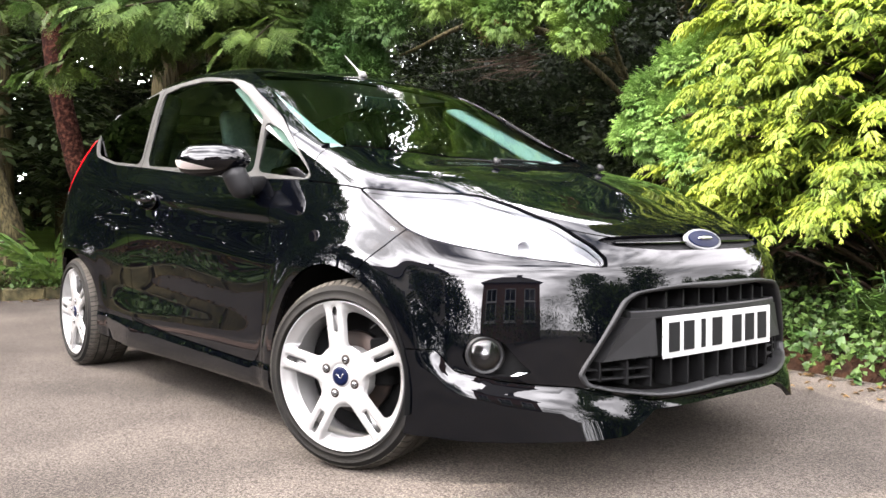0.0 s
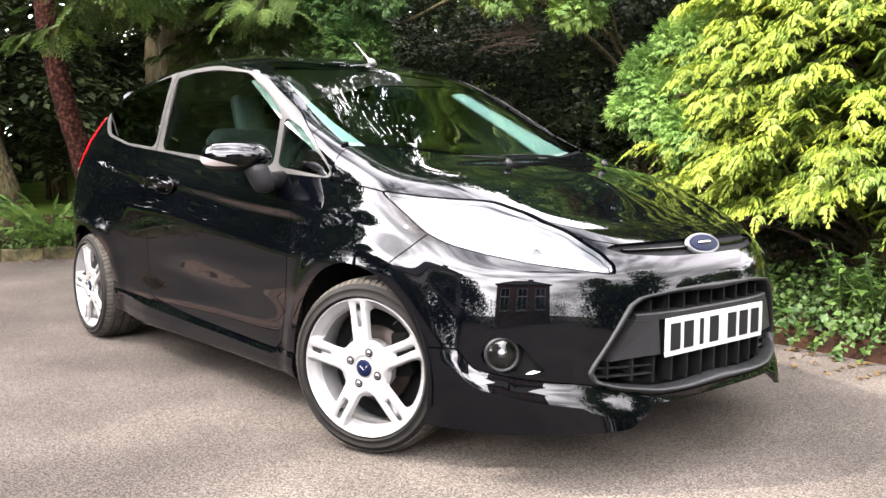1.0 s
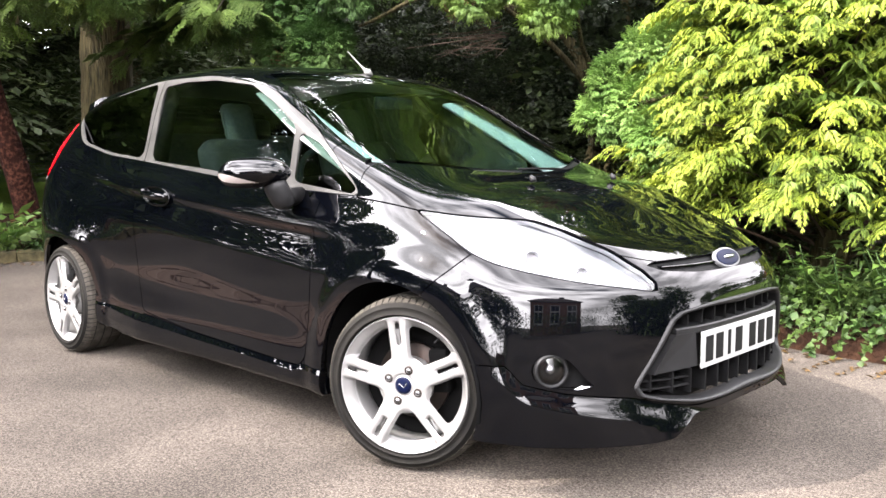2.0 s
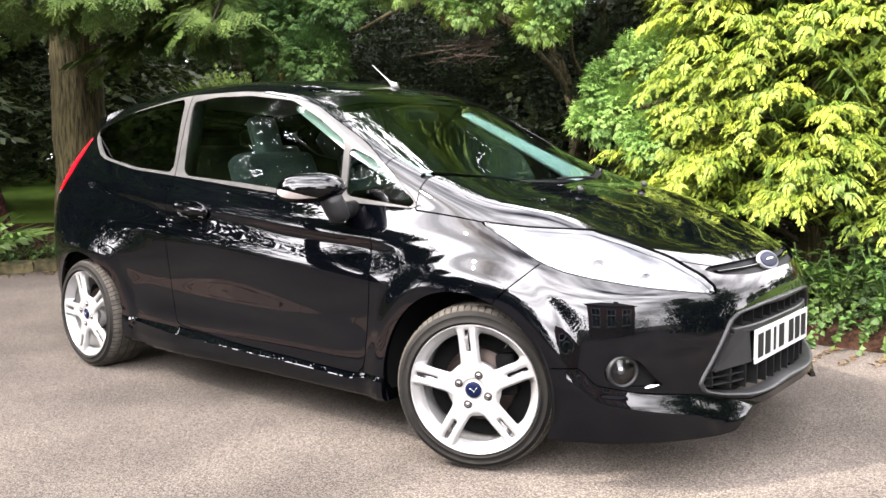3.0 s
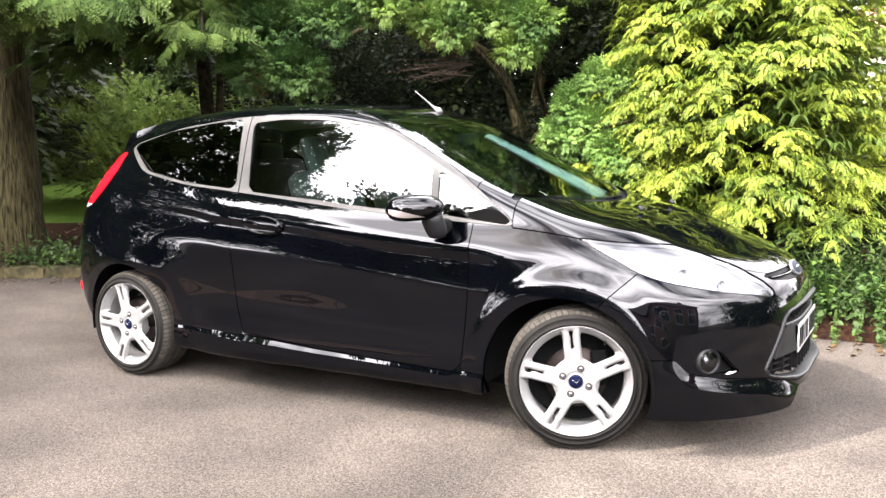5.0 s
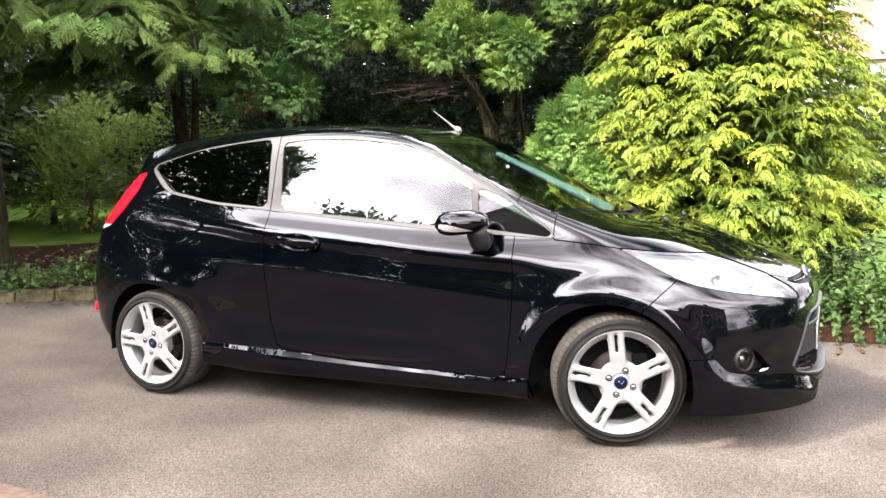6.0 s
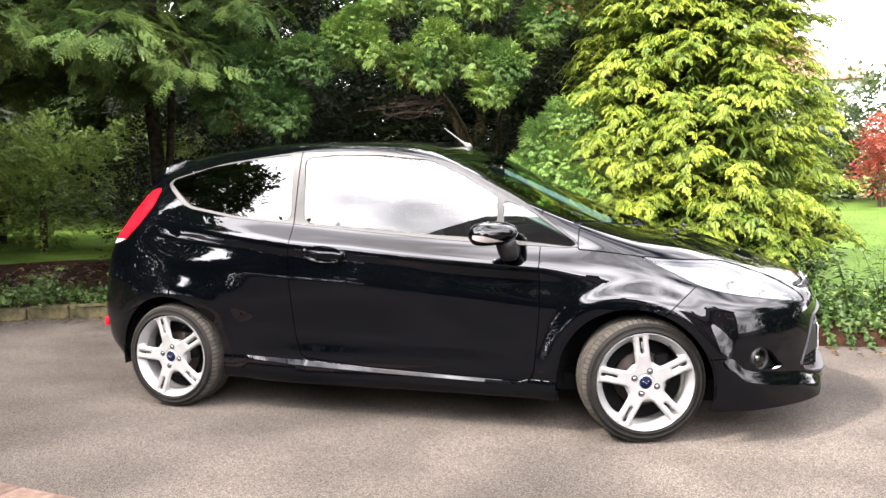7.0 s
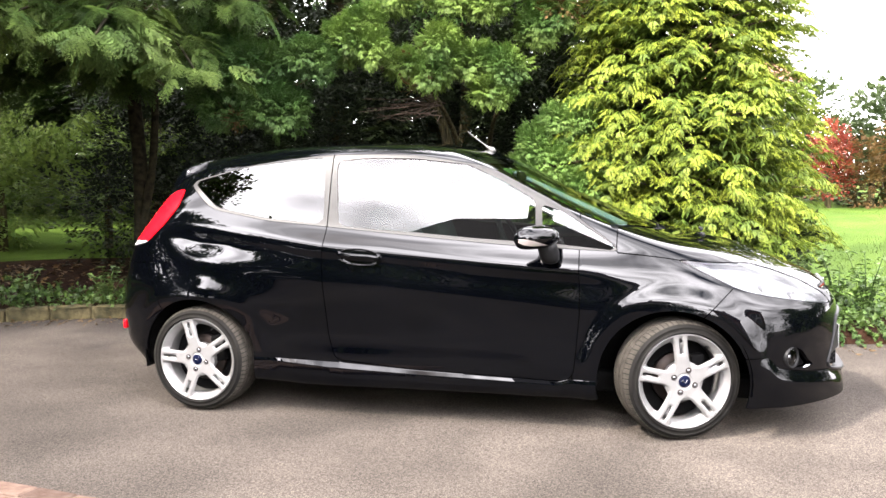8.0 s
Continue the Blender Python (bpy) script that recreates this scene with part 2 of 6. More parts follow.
IVY_LEAF = leaf("ivy_leaf", (0.01931, 0.04719, 0.00858), (0.05577, 0.09438, 0.01931), scale=4.0)
PLANT_LEAF = leaf("light_plant_leaf", (0.045, 0.095, 0.016), (0.105, 0.165, 0.035), scale=5.0)
BROWN_LEAF = leaf("withered_leaf", (0.072, 0.0396, 0.0108), (0.108, 0.0648, 0.0216), scale=4.0)
RED_LEAF = leaf("red_leaf", (0.15, 0.020, 0.012), (0.23, 0.055, 0.030), scale=3.0)
FAR_LEAF = leaf("far_leaf", (0.028, 0.046, 0.014), (0.058, 0.080, 0.028), scale=0.8)
ROOF_TILE = shader("red_roof_tile", (0.156, 0.06, 0.039), 0.9, second=(0.204, 0.09, 0.06), scale=8)
RENDER_WALL = shader("pale_house_wall", (0.372, 0.348, 0.312), 0.9, second=(0.42, 0.396, 0.36), scale=5)
# ---- the car's shape: feature lines from the tail's centre round the side to the nose's centre ----
STATIONS_LOW = [(-3.05, 0, .27), (-3.03, -.35, .27), (-2.97, -.58, .26), (-2.88, -.70, .25), (-2.78, -.75, .24), (-2.489, -.78, .19), (-2.1, -.785, .185), (-1.75, -.79, .185), (-1.3, -.79, .185), (-.85, -.79, .185), (-.4, -.785, .185), (0, -.765, .17), (.3, -.74, .16), (.52, -.635, .155), (.70, -.45, .17), (.762, -.26, .205), (.770, 0, .22)]
STATIONS_SKIRT = [(-3.11, 0, .36), (-3.09, -.35, .36), (-3.055, -.59, .36), (-2.945, -.72, .35), (-2.80, -.775, .34), (-2.489, -.80, .31), (-2.1, -.80, .30), (-1.75, -.795, .29), (-1.3, -.79, .29), (-.85, -.79, .29), (-.4, -.79, .29), (0, -.775, .30), (.3, -.745, .30), (.51, -.645, .30), (.68, -.45, .295), (.755, -.25, .285), (.765, 0, .285)]
STATIONS_WAIST = [(-3.12, 0, .52), (-3.10, -.35, .52), (-3.07, -.60, .52), (-2.96, -.735, .52), (-2.81, -.79, .51), (-2.489, -.82, .48), (-2.1, -.80, .46), (-1.75, -.785, .45), (-1.3, -.78, .45), (-.85, -.78, .45), (-.4, -.785, .45), (0, -.785, .46), (.28, -.75, .46), (.495, -.645, .46), (.67, -.45, .46), (.742, -.25, .45), (.752, 0, .45)]
STATIONS_FLANK = [(-3.08, 0, .68), (-3.06, -.35, .68), (-3.045, -.60, .68), (-2.95, -.735, .68), (-2.81, -.795, .67), (-2.489, -.825, .64), (-2.1, -.805, .62), (-1.75, -.79, .61), (-1.3, -.785, .61), (-.85, -.78, .60), (-.4, -.785, .60), (0, -.79, .60), (.26, -.745, .60), (.48, -.635, .60), (.652, -.447, .60), (.726, -.25, .59), (.739, 0, .59)]
STATIONS_CREASE = [(-3.00, 0, .86), (-2.98, -.35, .86), (-2.975, -.60, .87), (-2.91, -.72, .87), (-2.79, -.775, .86), (-2.489, -.80, .85), (-2.1, -.80, .84), (-1.75, -.795, .82), (-1.3, -.79, .79), (-.85, -.785, .76), (-.4, -.775, .74), (0, -.755, .73), (.24, -.71, .70), (.448, -.602, .67), (.622, -.437, .655), (.699, -.244, .65), (.715, 0, .65)]
STATIONS_BELT = [(-2.94, 0, .98), (-2.92, -.35, .98), (-2.885, -.57, 1.0), (-2.82, -.675, 1.03), (-2.71, -.72, 1.06), (-2.489, -.735, 1.06), (-2.1, -.735, 1.03), (-1.75, -.73, .99), (-1.3, -.73, .94), (-.85, -.725, .905), (-.4, -.71, .88), (0, -.69, .835), (.22, -.63, .79), (.41, -.53, .757), (.555, -.38, .728), (.62, -.22, .72), (.638, 0, .722)]
STATIONS_RAIL = [(-2.88, 0, 1.12), (-2.86, -.35, 1.12), (-2.80, -.54, 1.14), (-2.735, -.605, 1.17), (-2.65, -.63, 1.20), (-2.489, -.625, 1.26), (-2.1, -.605, 1.33), (-1.75, -.595, 1.37), (-1.3, -.60, 1.355), (-.93, -.612, 1.275), (-.53, -.655, 1.065), (-.06, -.60, .908), (.14, -.545, .871), (.28, -.445, .834), (.40, -.315, .801), (.475, -.175, .783), (.51, 0, .778)]
STATIONS_ROOF = [(-2.80, 0, 1.27), (-2.77, -.33, 1.27), (-2.73, -.45, 1.285), (-2.66, -.49, 1.31), (-2.57, -.50, 1.335), (-2.45, -.49, 1.36), (-2.1, -.47, 1.40), (-1.75, -.46, 1.413), (-1.33, -.46, 1.402), (-.97, -.47, 1.33), (-.58, -.47, 1.13), (-.10, -.38, .944), (.05, -.345, .916), (.17, -.28, .890), (.27, -.19, .863), (.33, -.10, .845), (.36, 0, .842)]
STATIONS_TOP = [(-2.77, 0, 1.345), (-2.74, 0, 1.35), (-2.69, 0, 1.36), (-2.62, 0, 1.375), (-2.52, 0, 1.39), (-2.4, 0, 1.405), (-2.1, 0, 1.425), (-1.75, 0, 1.435), (-1.36, 0, 1.428), (-1.02, 0, 1.375), (-.62, 0, 1.175), (-.12, 0, .955), (.0, 0, .935), (.09, 0, .92), (.16, 0, .905), (.2, 0, .9), (.22, 0, .895)]
AXLE_R, AXLE_F = -2.479, 0.006
ARCH_F = -0.042                                               # the front wheel opening sits a little behind its hub


def pchip(p, at):
    """Shape-keeping cubic through the rows of p (at 0, 1, 2, ...), at the places given."""
    d = np.diff(p, axis=0)
    m = np.zeros_like(p)
    a, b = d[:-1], d[1:]
    same = a * b > 0
    m[1:-1] = np.where(same, 2 * a * b / np.where(same, a + b, 1), 0)
    m[0], m[-1] = d[0], d[-1]
    i = np.clip(at.astype(int), 0, len(p) - 2)
    f = (at - i).reshape((-1,) + (1,) * (p.ndim - 1))
    return p[i] * (1 + 2 * f) * (1 - f) ** 2 + m[i] * f * (1 - f) ** 2 + p[i + 1] * f * f * (3 - 2 * f) + m[i + 1] * f * f * (f - 1)


def spline(knots, p, at):
    """A natural cubic spline through the rows of p at the knots."""
    n, h = len(knots), np.diff(knots)
    A, B = np.eye(n), np.zeros((n,) + p.shape[1:])
    slope = np.diff(p, axis=0) / h.reshape((-1,) + (1,) * (p.ndim - 1))
    for i in range(1, n - 1):
        A[i, i - 1:i + 2] = h[i - 1], 2 * (h[i - 1] + h[i]), h[i]
        B[i] = 6 * (slope[i] - slope[i - 1])
    m = np.linalg.solve(A, B.reshape(n, -1)).reshape(B.shape)
    i = np.clip(np.searchsorted(knots, at) - 1, 0, n - 2)
    k = (-1,) + (1,) * (p.ndim - 1)
    a, b, w = (knots[i + 1] - at).reshape(k), (at - knots[i]).reshape(k), h[i].reshape(k)
    return (m[i] * a ** 3 + m[i + 1] * b ** 3) / (6 * w) + (p[i] / w - m[i] * w / 6) * a + (p[i + 1] / w - m[i + 1] * w / 6) * b


def ramp(t):
    t = np.clip(t, 0, 1)
    return t * t * (3 - 2 * t)


def body_surface():
    """The right half of the outer skin as a grid: places, and each place's station and line."""
    lines = np.array([STATIONS_LOW, STATIONS_SKIRT, STATIONS_WAIST, STATIONS_FLANK, STATIONS_CREASE, STATIONS_BELT, STATIONS_RAIL, STATIONS_ROOF, STATIONS_TOP], float)
    step = 0.017
    s = [np.zeros(1)]
    for i in range(16):
        n = max(4, int(np.linalg.norm(lines[3, i + 1] - lines[3, i]) / step))
        s.append(i + np.arange(1, n + 1) / n)
    s = np.concatenate(s)
    v = [np.zeros(1)]
    for i in range(8):
        n = max(6, int(np.linalg.norm(lines[i + 1, 8] - lines[i, 8]) / step))
        v.append(i + np.arange(1, n + 1) / n)
    v = np.concatenate(v)
    rows = np.swapaxes(pchip(lines, v), 0, 1)                  # (station, v, 3)
    flip = np.array([1, -1, 1])
    rows = np.concatenate([rows[2:0:-1] * flip, rows, rows[-2:-4:-1] * flip])
    knots = np.concatenate([[0], np.cumsum(np.linalg.norm(np.diff(rows[:, rows.shape[1] * 2 // 5], axis=0), axis=1) ** .8)])
    g = spline(knots, rows, np.interp(s + 2, np.arange(len(knots)), knots))          # (s, v, 3)
    for k in range(120):                                       # fair it along the car, mirrored at the centre line, without shrinking it
        pad = np.concatenate([g[1:2] * [1, -1, 1], g, g[-2:-1] * [1, -1, 1]])
        g = g + ((pad[:-2] + pad[2:]) * .5 - g) * (.5 if k % 2 == 0 else -.505)
    for k in range(60):
        mid = np.zeros_like(g)
        mid[:, 1:-1] = (g[:, :-2] + g[:, 2:]) * .5 - g[:, 1:-1]
        mid[:, -1] = (g[:, -2] + g[:, -2] * [1, -1, 1]) * .5 - g[:, -1]
        g = g + mid * (.5 if k % 2 == 0 else -.51)
    for k in range(40):                                        # the windscreen is a smooth pane
        pad = np.concatenate([g[1:2] * [1, -1, 1], g, g[-2:-1] * [1, -1, 1]])
        mean = (pad[:-2] + pad[2:]) * .25
        mean[:, 1:-1] += (g[:, :-2] + g[:, 2:]) * .25
        mean[:, -1] += (g[:, -2] + g[:, -2] * [1, -1, 1]) * .25
        mean[:, 0] = g[:, 0]
        hold = ramp((v - 6.15) / .4)[None, :] * ramp((g[..., 0] + 1.12) / .15) * ramp((-.20 - g[..., 0]) / .15)
        hood = ramp((v - 5.75) / .5)[None, :] * ramp((g[..., 0] + .04) / .16) * ramp((.56 - g[..., 0]) / .12)      # and so is the bonnet
        g = g + (mean - g) * (.5 * np.maximum(hold, hood))[..., None]
    for ax, zc in ((AXLE_R, .285), (ARCH_F, .285)):              # flared lips round the wheels
        r = np.hypot(g[..., 0] - ax, g[..., 2] - zc)
        side = np.clip((-g[..., 1] - .62) / .1, 0, 1)
        g[..., 1] -= side * (.008 if ax < -1 else .017) * ramp((.46 - r) / .09)
    hip = np.exp(-((g[..., 0] + 2.40) / .27) ** 2 - ((g[..., 2] - .615) / .115) ** 2)       # the haunch over the rear wheel
    g[..., 1] -= np.clip((-g[..., 1] - .62) / .1, 0, 1) * .026 * hip
    x, z = g[..., 0].copy(), g[..., 2].copy()
    side = np.clip((-g[..., 1] - .62) / .1, 0, 1)
    crease = np.interp(x, [-2.6, -2.45, -2.1, -1.77, -1.44, -.95, -.47, -.3], [.965, .945, .90, .858, .84, .79, .753, .74])
    fade = ramp((x + 2.75) / .3) * ramp((-.25 - x) / .25)
    g[..., 1] += side * fade * .010 * np.clip((crease + .055 - z) / .055, 0, 1) ** 1.4 * ramp((z - crease + .15) / .13)   # the shoulder rolls over before it breaks
    g[..., 1] += side * fade * .010 * ramp((crease - z) / .018) * ramp((z - crease + .15) / .13)
    lip = np.interp(x, [.2, .26, .376, .417, .519, .654, .70, .746, .79], [.395, .396, .400, .350, .328, .312, .292, .271, .268])
    push = ramp((x - .30) / .15) * .013 * ramp((lip - z) / .05) * (.25 + .75 * ramp((-g[..., 1] - .26) / .14))
    way = np.stack([np.clip((x - .2) / .5, 0, 1), np.clip(g[..., 1] / .6, -1, 0)], -1)
    way /= np.linalg.norm(way, axis=-1, keepdims=True) + 1e-9
    g[..., :2] += way * push[..., None]
    g[..., 1] = np.minimum(g[..., 1], 0)
    return g, s, v


def rounded(points, ratio=.18, turns=3):
    """A closed outline with its corners rounded off."""
    p = np.array(points, float)
    for _ in range(turns):
        q = np.roll(p, -1, axis=0)
        p = np.stack([p + (q - p) * ratio, q + (p - q) * ratio], axis=1).reshape(-1, p.shape[1])
    return p


def away(a, b, outline):
    """Signed distance from an outline in a plane: negative inside."""
    p = np.stack([a, b], -1)
    best, inside = np.full(len(p), 1e9), np.zeros(len(p), bool)
    for u, w in zip(outline, np.roll(outline, -1, axis=0)):
        e = w - u
        t = np.clip(((p - u) @ e) / max(e @ e, 1e-12), 0, 1)
        best = np.minimum(best, np.linalg.norm(p - u - t[:, None] * e, axis=1))
        cross = (u[1] > p[:, 1]) != (w[1] > p[:, 1])
        inside ^= cross & (p[:, 0] < (w[0] - u[0]) * (p[:, 1] - u[1]) / (e[1] if abs(e[1]) > 1e-12 else 1e-12) + u[0])
    return np.where(inside, -best, best)


# ---- mesh helpers ----
def solid(name, verts, faces, material, parent=None, label="", smooth=True):
    """One mesh object from places and faces."""
    me = bpy.data.meshes.new(name)
    me.from_pydata([tuple(map(float, p)) for p in verts], [], [tuple(map(int, f)) for f in faces])
    me.materials.append(material)
    if smooth:
        me.polygons.foreach_set("use_smooth", [True] * len(me.polygons))
    me.update()
    ob = new(name, me)
    ob.parent = parent
    return tagged(ob, label) if label else ob


def part(name, bm, material, parent=None, label="", smooth=True):
    """A bmesh as one mesh object under a thing or a part."""
    me = bpy.data.meshes.new(name)
    bm.to_mesh(me)
    bm.free()
    me.materials.append(material)
    if smooth:
        me.polygons.foreach_set("use_smooth", [True] * len(me.polygons))
    ob = new(name, me)
    ob.parent = parent
    return tagged(ob, label) if label else ob


def thing(name, label, category, at=(0, 0, 0), kind="", group=""):
    """An empty at a thing's base, to hold its parts."""
    ob = new(name)
    ob.empty_display_size = 0.1
    ob.location = at
    return tagged(ob, label, category, group, kind)


def cut(patch, f):
    """Split a patch (places with station and line, faces) along f = 0: the part where f < 0, and the rest."""
    V, F = patch
    extra, made = [], {}

    def between(i, j):
        key = (i, j) if i < j else (j, i)
        if key not in made:
            a, b = f[key[0]], f[key[1]]
            extra.append(V[key[0]] + (V[key[1]] - V[key[0]]) * (a / (a - b)))
            made[key] = len(V) + len(extra) - 1
        return made[key]

    neg = f < 0
    inside, outside = [], []
    for face in F:
        k = sum(bool(neg[i]) for i in face)
        if k == len(face):
            inside.append(face)
        elif k == 0:
            outside.append(face)
        else:
            a, b = [], []
            for i, j in zip(face, face[1:] + face[:1]):
                (a if neg[i] else b).append(i)
                if neg[i] != neg[j]:
                    c = between(i, j)
                    a.append(c), b.append(c)
            if len(a) > 2:
                inside.append(a)
            if len(b) > 2:
                outside.append(b)
    W = np.concatenate([V, np.array(extra)]) if extra else V
    return tidy((W, inside)), tidy((W, outside))


def tidy(patch):
    V, F = patch
    used = sorted({i for face in F for i in face})
    back = {o: n for n, o in enumerate(used)}
    return (V[used] if used else V[:0], [[back[i] for i in face] for face in F])


def panel(name, patch, material, parent, depth=0.016, lift=0.0, both=False, label="", mirror=False):
    """A sheet of the skin with its edges turned in. both: joined with its mirror image; mirror: the mirror image alone."""
    V, F = patch
    P = V[:, :3].copy()
    F = [list(f) for f in F]
    if mirror:
        P = P * [1, -1, 1]
        F = [f[::-1] for f in F]
    bm = bmesh.new()
    vs = [bm.verts.new(p) for p in P]
    for f in F:
        try:
            bm.faces.new([vs[i] for i in f])
        except ValueError:
            pass
    if both:
        ws = [bm.verts.new((p[0], -p[1], p[2])) for p in P]
        for f in F:
            try:
                bm.faces.new([ws[i] for i in f[::-1]])
            except ValueError:
                pass
    bmesh.ops.remove_doubles(bm, verts=bm.verts, dist=0.0006)
    bmesh.ops.dissolve_degenerate(bm, edges=bm.edges, dist=0.0004)
    bm.normal_update()
    if lift:
        ns = [v.normal.copy() for v in bm.verts]
        for v, n in zip(bm.verts, ns):
            v.co += n * lift
    if depth:
        rim = [e for e in bm.edges if len(e.link_faces) == 1]
        outer, inner = {}, {}
        for e in rim:
            for v in e.verts:
                if v not in outer:
                    outer[v] = bm.verts.new(v.co)
                    inner[v] = bm.verts.new(v.co - v.normal * depth)
        for e in rim:
            a, b = e.link_loops[0].vert, e.link_loops[0].link_loop_next.vert
            try:
                bm.faces.new((outer[b], outer[a], inner[a], inner[b]))
            except ValueError:
                pass
    return part(name, bm, material, parent, label)


def tube(points, radius, sides=8, caps=True, squash=1.0):
    """Places and faces of a tube along a line; radius may differ from point to point."""
    p = np.array(points, float)
    r = np.broadcast_to(np.array(radius, float), (len(p),))
    d = np.gradient(p, axis=0)
    d /= np.linalg.norm(d, axis=1)[:, None] + 1e-12
    up = np.array([0, 0, 1.0]) if abs(d[0][2]) < 0.9 else np.array([1.0, 0, 0])
    V, F = [], []
    for q, t, rr in zip(p, d, r):
        a = np.cross(t, up)
        a /= np.linalg.norm(a)
        b = np.cross(a, t)
        for k in range(sides):
            w = 2 * math.pi * k / sides
            V.append(q + a * rr * math.cos(w) + b * rr * squash * math.sin(w))
    for i in range(len(p) - 1):
        for k in range(sides):
            F.append((i * sides + k, i * sides + (k + 1) % sides, (i + 1) * sides + (k + 1) % sides, (i + 1) * sides + k))
    if caps:
        F.append(tuple(range(sides))[::-1])
        F.append(tuple((len(p) - 1) * sides + k for k in range(sides)))
    return np.array(V), F


def joined(*pieces):
    V, F, n = [], [], 0
    for v, f in pieces:
        V.append(np.array(v, float))
        F += [tuple(i + n for i in face) for face in f]
        n += len(v)
    return np.concatenate(V), F


def lathe(profile, turns=64, axis="y", close=False):
    """Places and faces of a profile (radius, along) turned about an axis."""
    V, F = [], []
    n = len(profile)
    for k in range(turns):
        w = 2 * math.pi * k / turns
        for r, y in profile:
            V.append((r * math.cos(w), y, r * math.sin(w)) if axis == "y" else (y, r * math.cos(w), r * math.sin(w)) if axis == "x" else (r * math.cos(w), r * math.sin(w), y))
    for k in range(turns):
        for i in range(n if close else n - 1):
            a, b, c, d = k * n + i, k * n + (i + 1) % n, ((k + 1) % turns) * n + (i + 1) % n, ((k + 1) % turns) * n + i
            F.append((a, b, c, d))
    return np.array(V), F


def block(size, at=(0, 0, 0), bevel=0.01, turn=None, segments=2):
    """A bevelled block as a bmesh."""
    bm = bmesh.new()
    bmesh.ops.create_cube(bm, size=1)
    bmesh.ops.scale(bm, vec=size, verts=bm.verts)
    if bevel:
        bmesh.ops.bevel(bm, geom=bm.edges[:] + bm.verts[:], offset=bevel, segments=segments, profile=0.6, affect="EDGES")
    m = Matrix.Translation(at) @ (turn.to_4x4() if turn is not None else Matrix())
    bmesh.ops.transform(bm, matrix=m, verts=bm.verts)
    return bm


# ---- the car ----
car = thing("car", "glossy black three-door hatchback parked on asphalt, front wheels turned", "car")

DOOR_GLASS = rounded([(-1.722, 1.318), (-1.687, 1.004), (-1.28, .974), (-.986, .945), (-.692, .926), (-.70, 1.113), (-.86, 1.205), (-1.04, 1.287), (-1.31, 1.322), (-1.55, 1.33)], .06)
FRONT_LIGHT = rounded([(-.648, 1.085), (-.638, .925), (-.31, .888), (-.548, 1.048)], .05)
REAR_LIGHT = rounded([(-1.812, 1.337), (-1.788, 1.016), (-2.10, 1.045), (-2.385, 1.10), (-2.545, 1.222), (-2.295, 1.288), (-2.02, 1.322)], .07)
SURROUND = rounded([(-2.60, 1.228), (-2.42, 1.082), (-2.095, 1.022), (-1.757, .991), (-1.277, .943), (-.814, .902), (-.285, .872), (-.32, .915), (-.556, 1.086), (-.932, 1.287), (-1.326, 1.355), (-1.812, 1.362), (-2.24, 1.316)], .12)
DOOR = rounded([(-1.757, 1.2), (-1.757, .996), (-1.774, .816), (-1.739, .438), (-1.70, .318), (-1.272, .283), (-.534, .262), (-.494, .298), (-.465, .591), (-.474, .88), (-.476, 1.2)], .08)
HEADLAMP = rounded([(-.03, .840), (.115, .772), (.22, .718), (.302, .689), (.394, .668), (.514, .645), (.614, .629), (.672, .615), (.660, .640), (.625, .672), (.527, .729), (.409, .777), (.30, .812), (.156, .821), (.082, .828)], .12)
TAIL_LAMP = rounded([(-2.615, 1.195), (-2.625, 1.10), (-2.70, 1.0), (-2.80, .905), (-2.95, .875), (-3.05, .90), (-2.95, .98), (-2.80, 1.10), (-2.70, 1.18)], .15)
GRILLE = rounded([(.2, .572), (-.2, .568), (-.335, .553), (-.375, .53), (-.488, .348), (-.475, .318), (-.42, .302), (-.29, .280), (.2, .268)], .12)
SLOT = rounded([(.2, .699), (-.2, .698), (-.335, .694), (-.385, .687), (-.345, .668), (-.2, .656), (.2, .653)], .12)
FOG = rounded([(.437, .395), (.455, .432), (.489, .443), (.528, .425), (.560, .375), (.585, .350), (.537, .340), (.485, .344), (.45, .362)], .15)

skin, SS, LL = body_surface()
ns, nl = skin.shape[:2]
grid = np.concatenate([skin.reshape(-1, 3), np.repeat(SS, nl)[:, None], np.tile(LL, ns)[:, None]], axis=1)
quads = [[i * nl + j, i * nl + j + 1, (i + 1) * nl + j + 1, (i + 1) * nl + j] for i in range(ns - 1) for j in range(nl - 1)]
quads = [q[::-1] for q in quads]
rest = (grid, quads)
GAP = 0.0022


def axes(patch):
    return patch[0].T[:5]


def carve(f_of, gap=GAP):
    """Take a region out of what is left of the skin, leaving a narrow joint round it."""
    global rest
    x, y, z, s, v = axes(rest)
    piece, _ = cut(rest, f_of(x, y, z, s, v) + gap)
    x, y, z, s, v = axes(rest)
    _, rest = cut(rest, f_of(x, y, z, s, v) - gap)
    return piece


def cowl(y):
    return -.125 - .58 * y * y


def screen_edge(x, y, v):
    """Negative inside the windscreen."""
    across = np.abs(y) - (.532 + .127 * (x + 1.031))
    return np.maximum(np.maximum(np.maximum((5.9 - v) * .14, across), x - cowl(y)), (-.985 - .22 * y * y) - x)


def lip_line(x):
    return np.interp(x, [.2, .26, .376, .417, .519, .654, .70, .746, .79], [.395, .396, .400, .350, .328, .312, .292, .271, .268]) + .002


def lip_foot(x, y):
    """The lower edge of the front lip: deep at the corners, high across the middle."""
    return np.interp(np.abs(y), [.30, .40, .46, .70], [.250, .192, .186, .172])


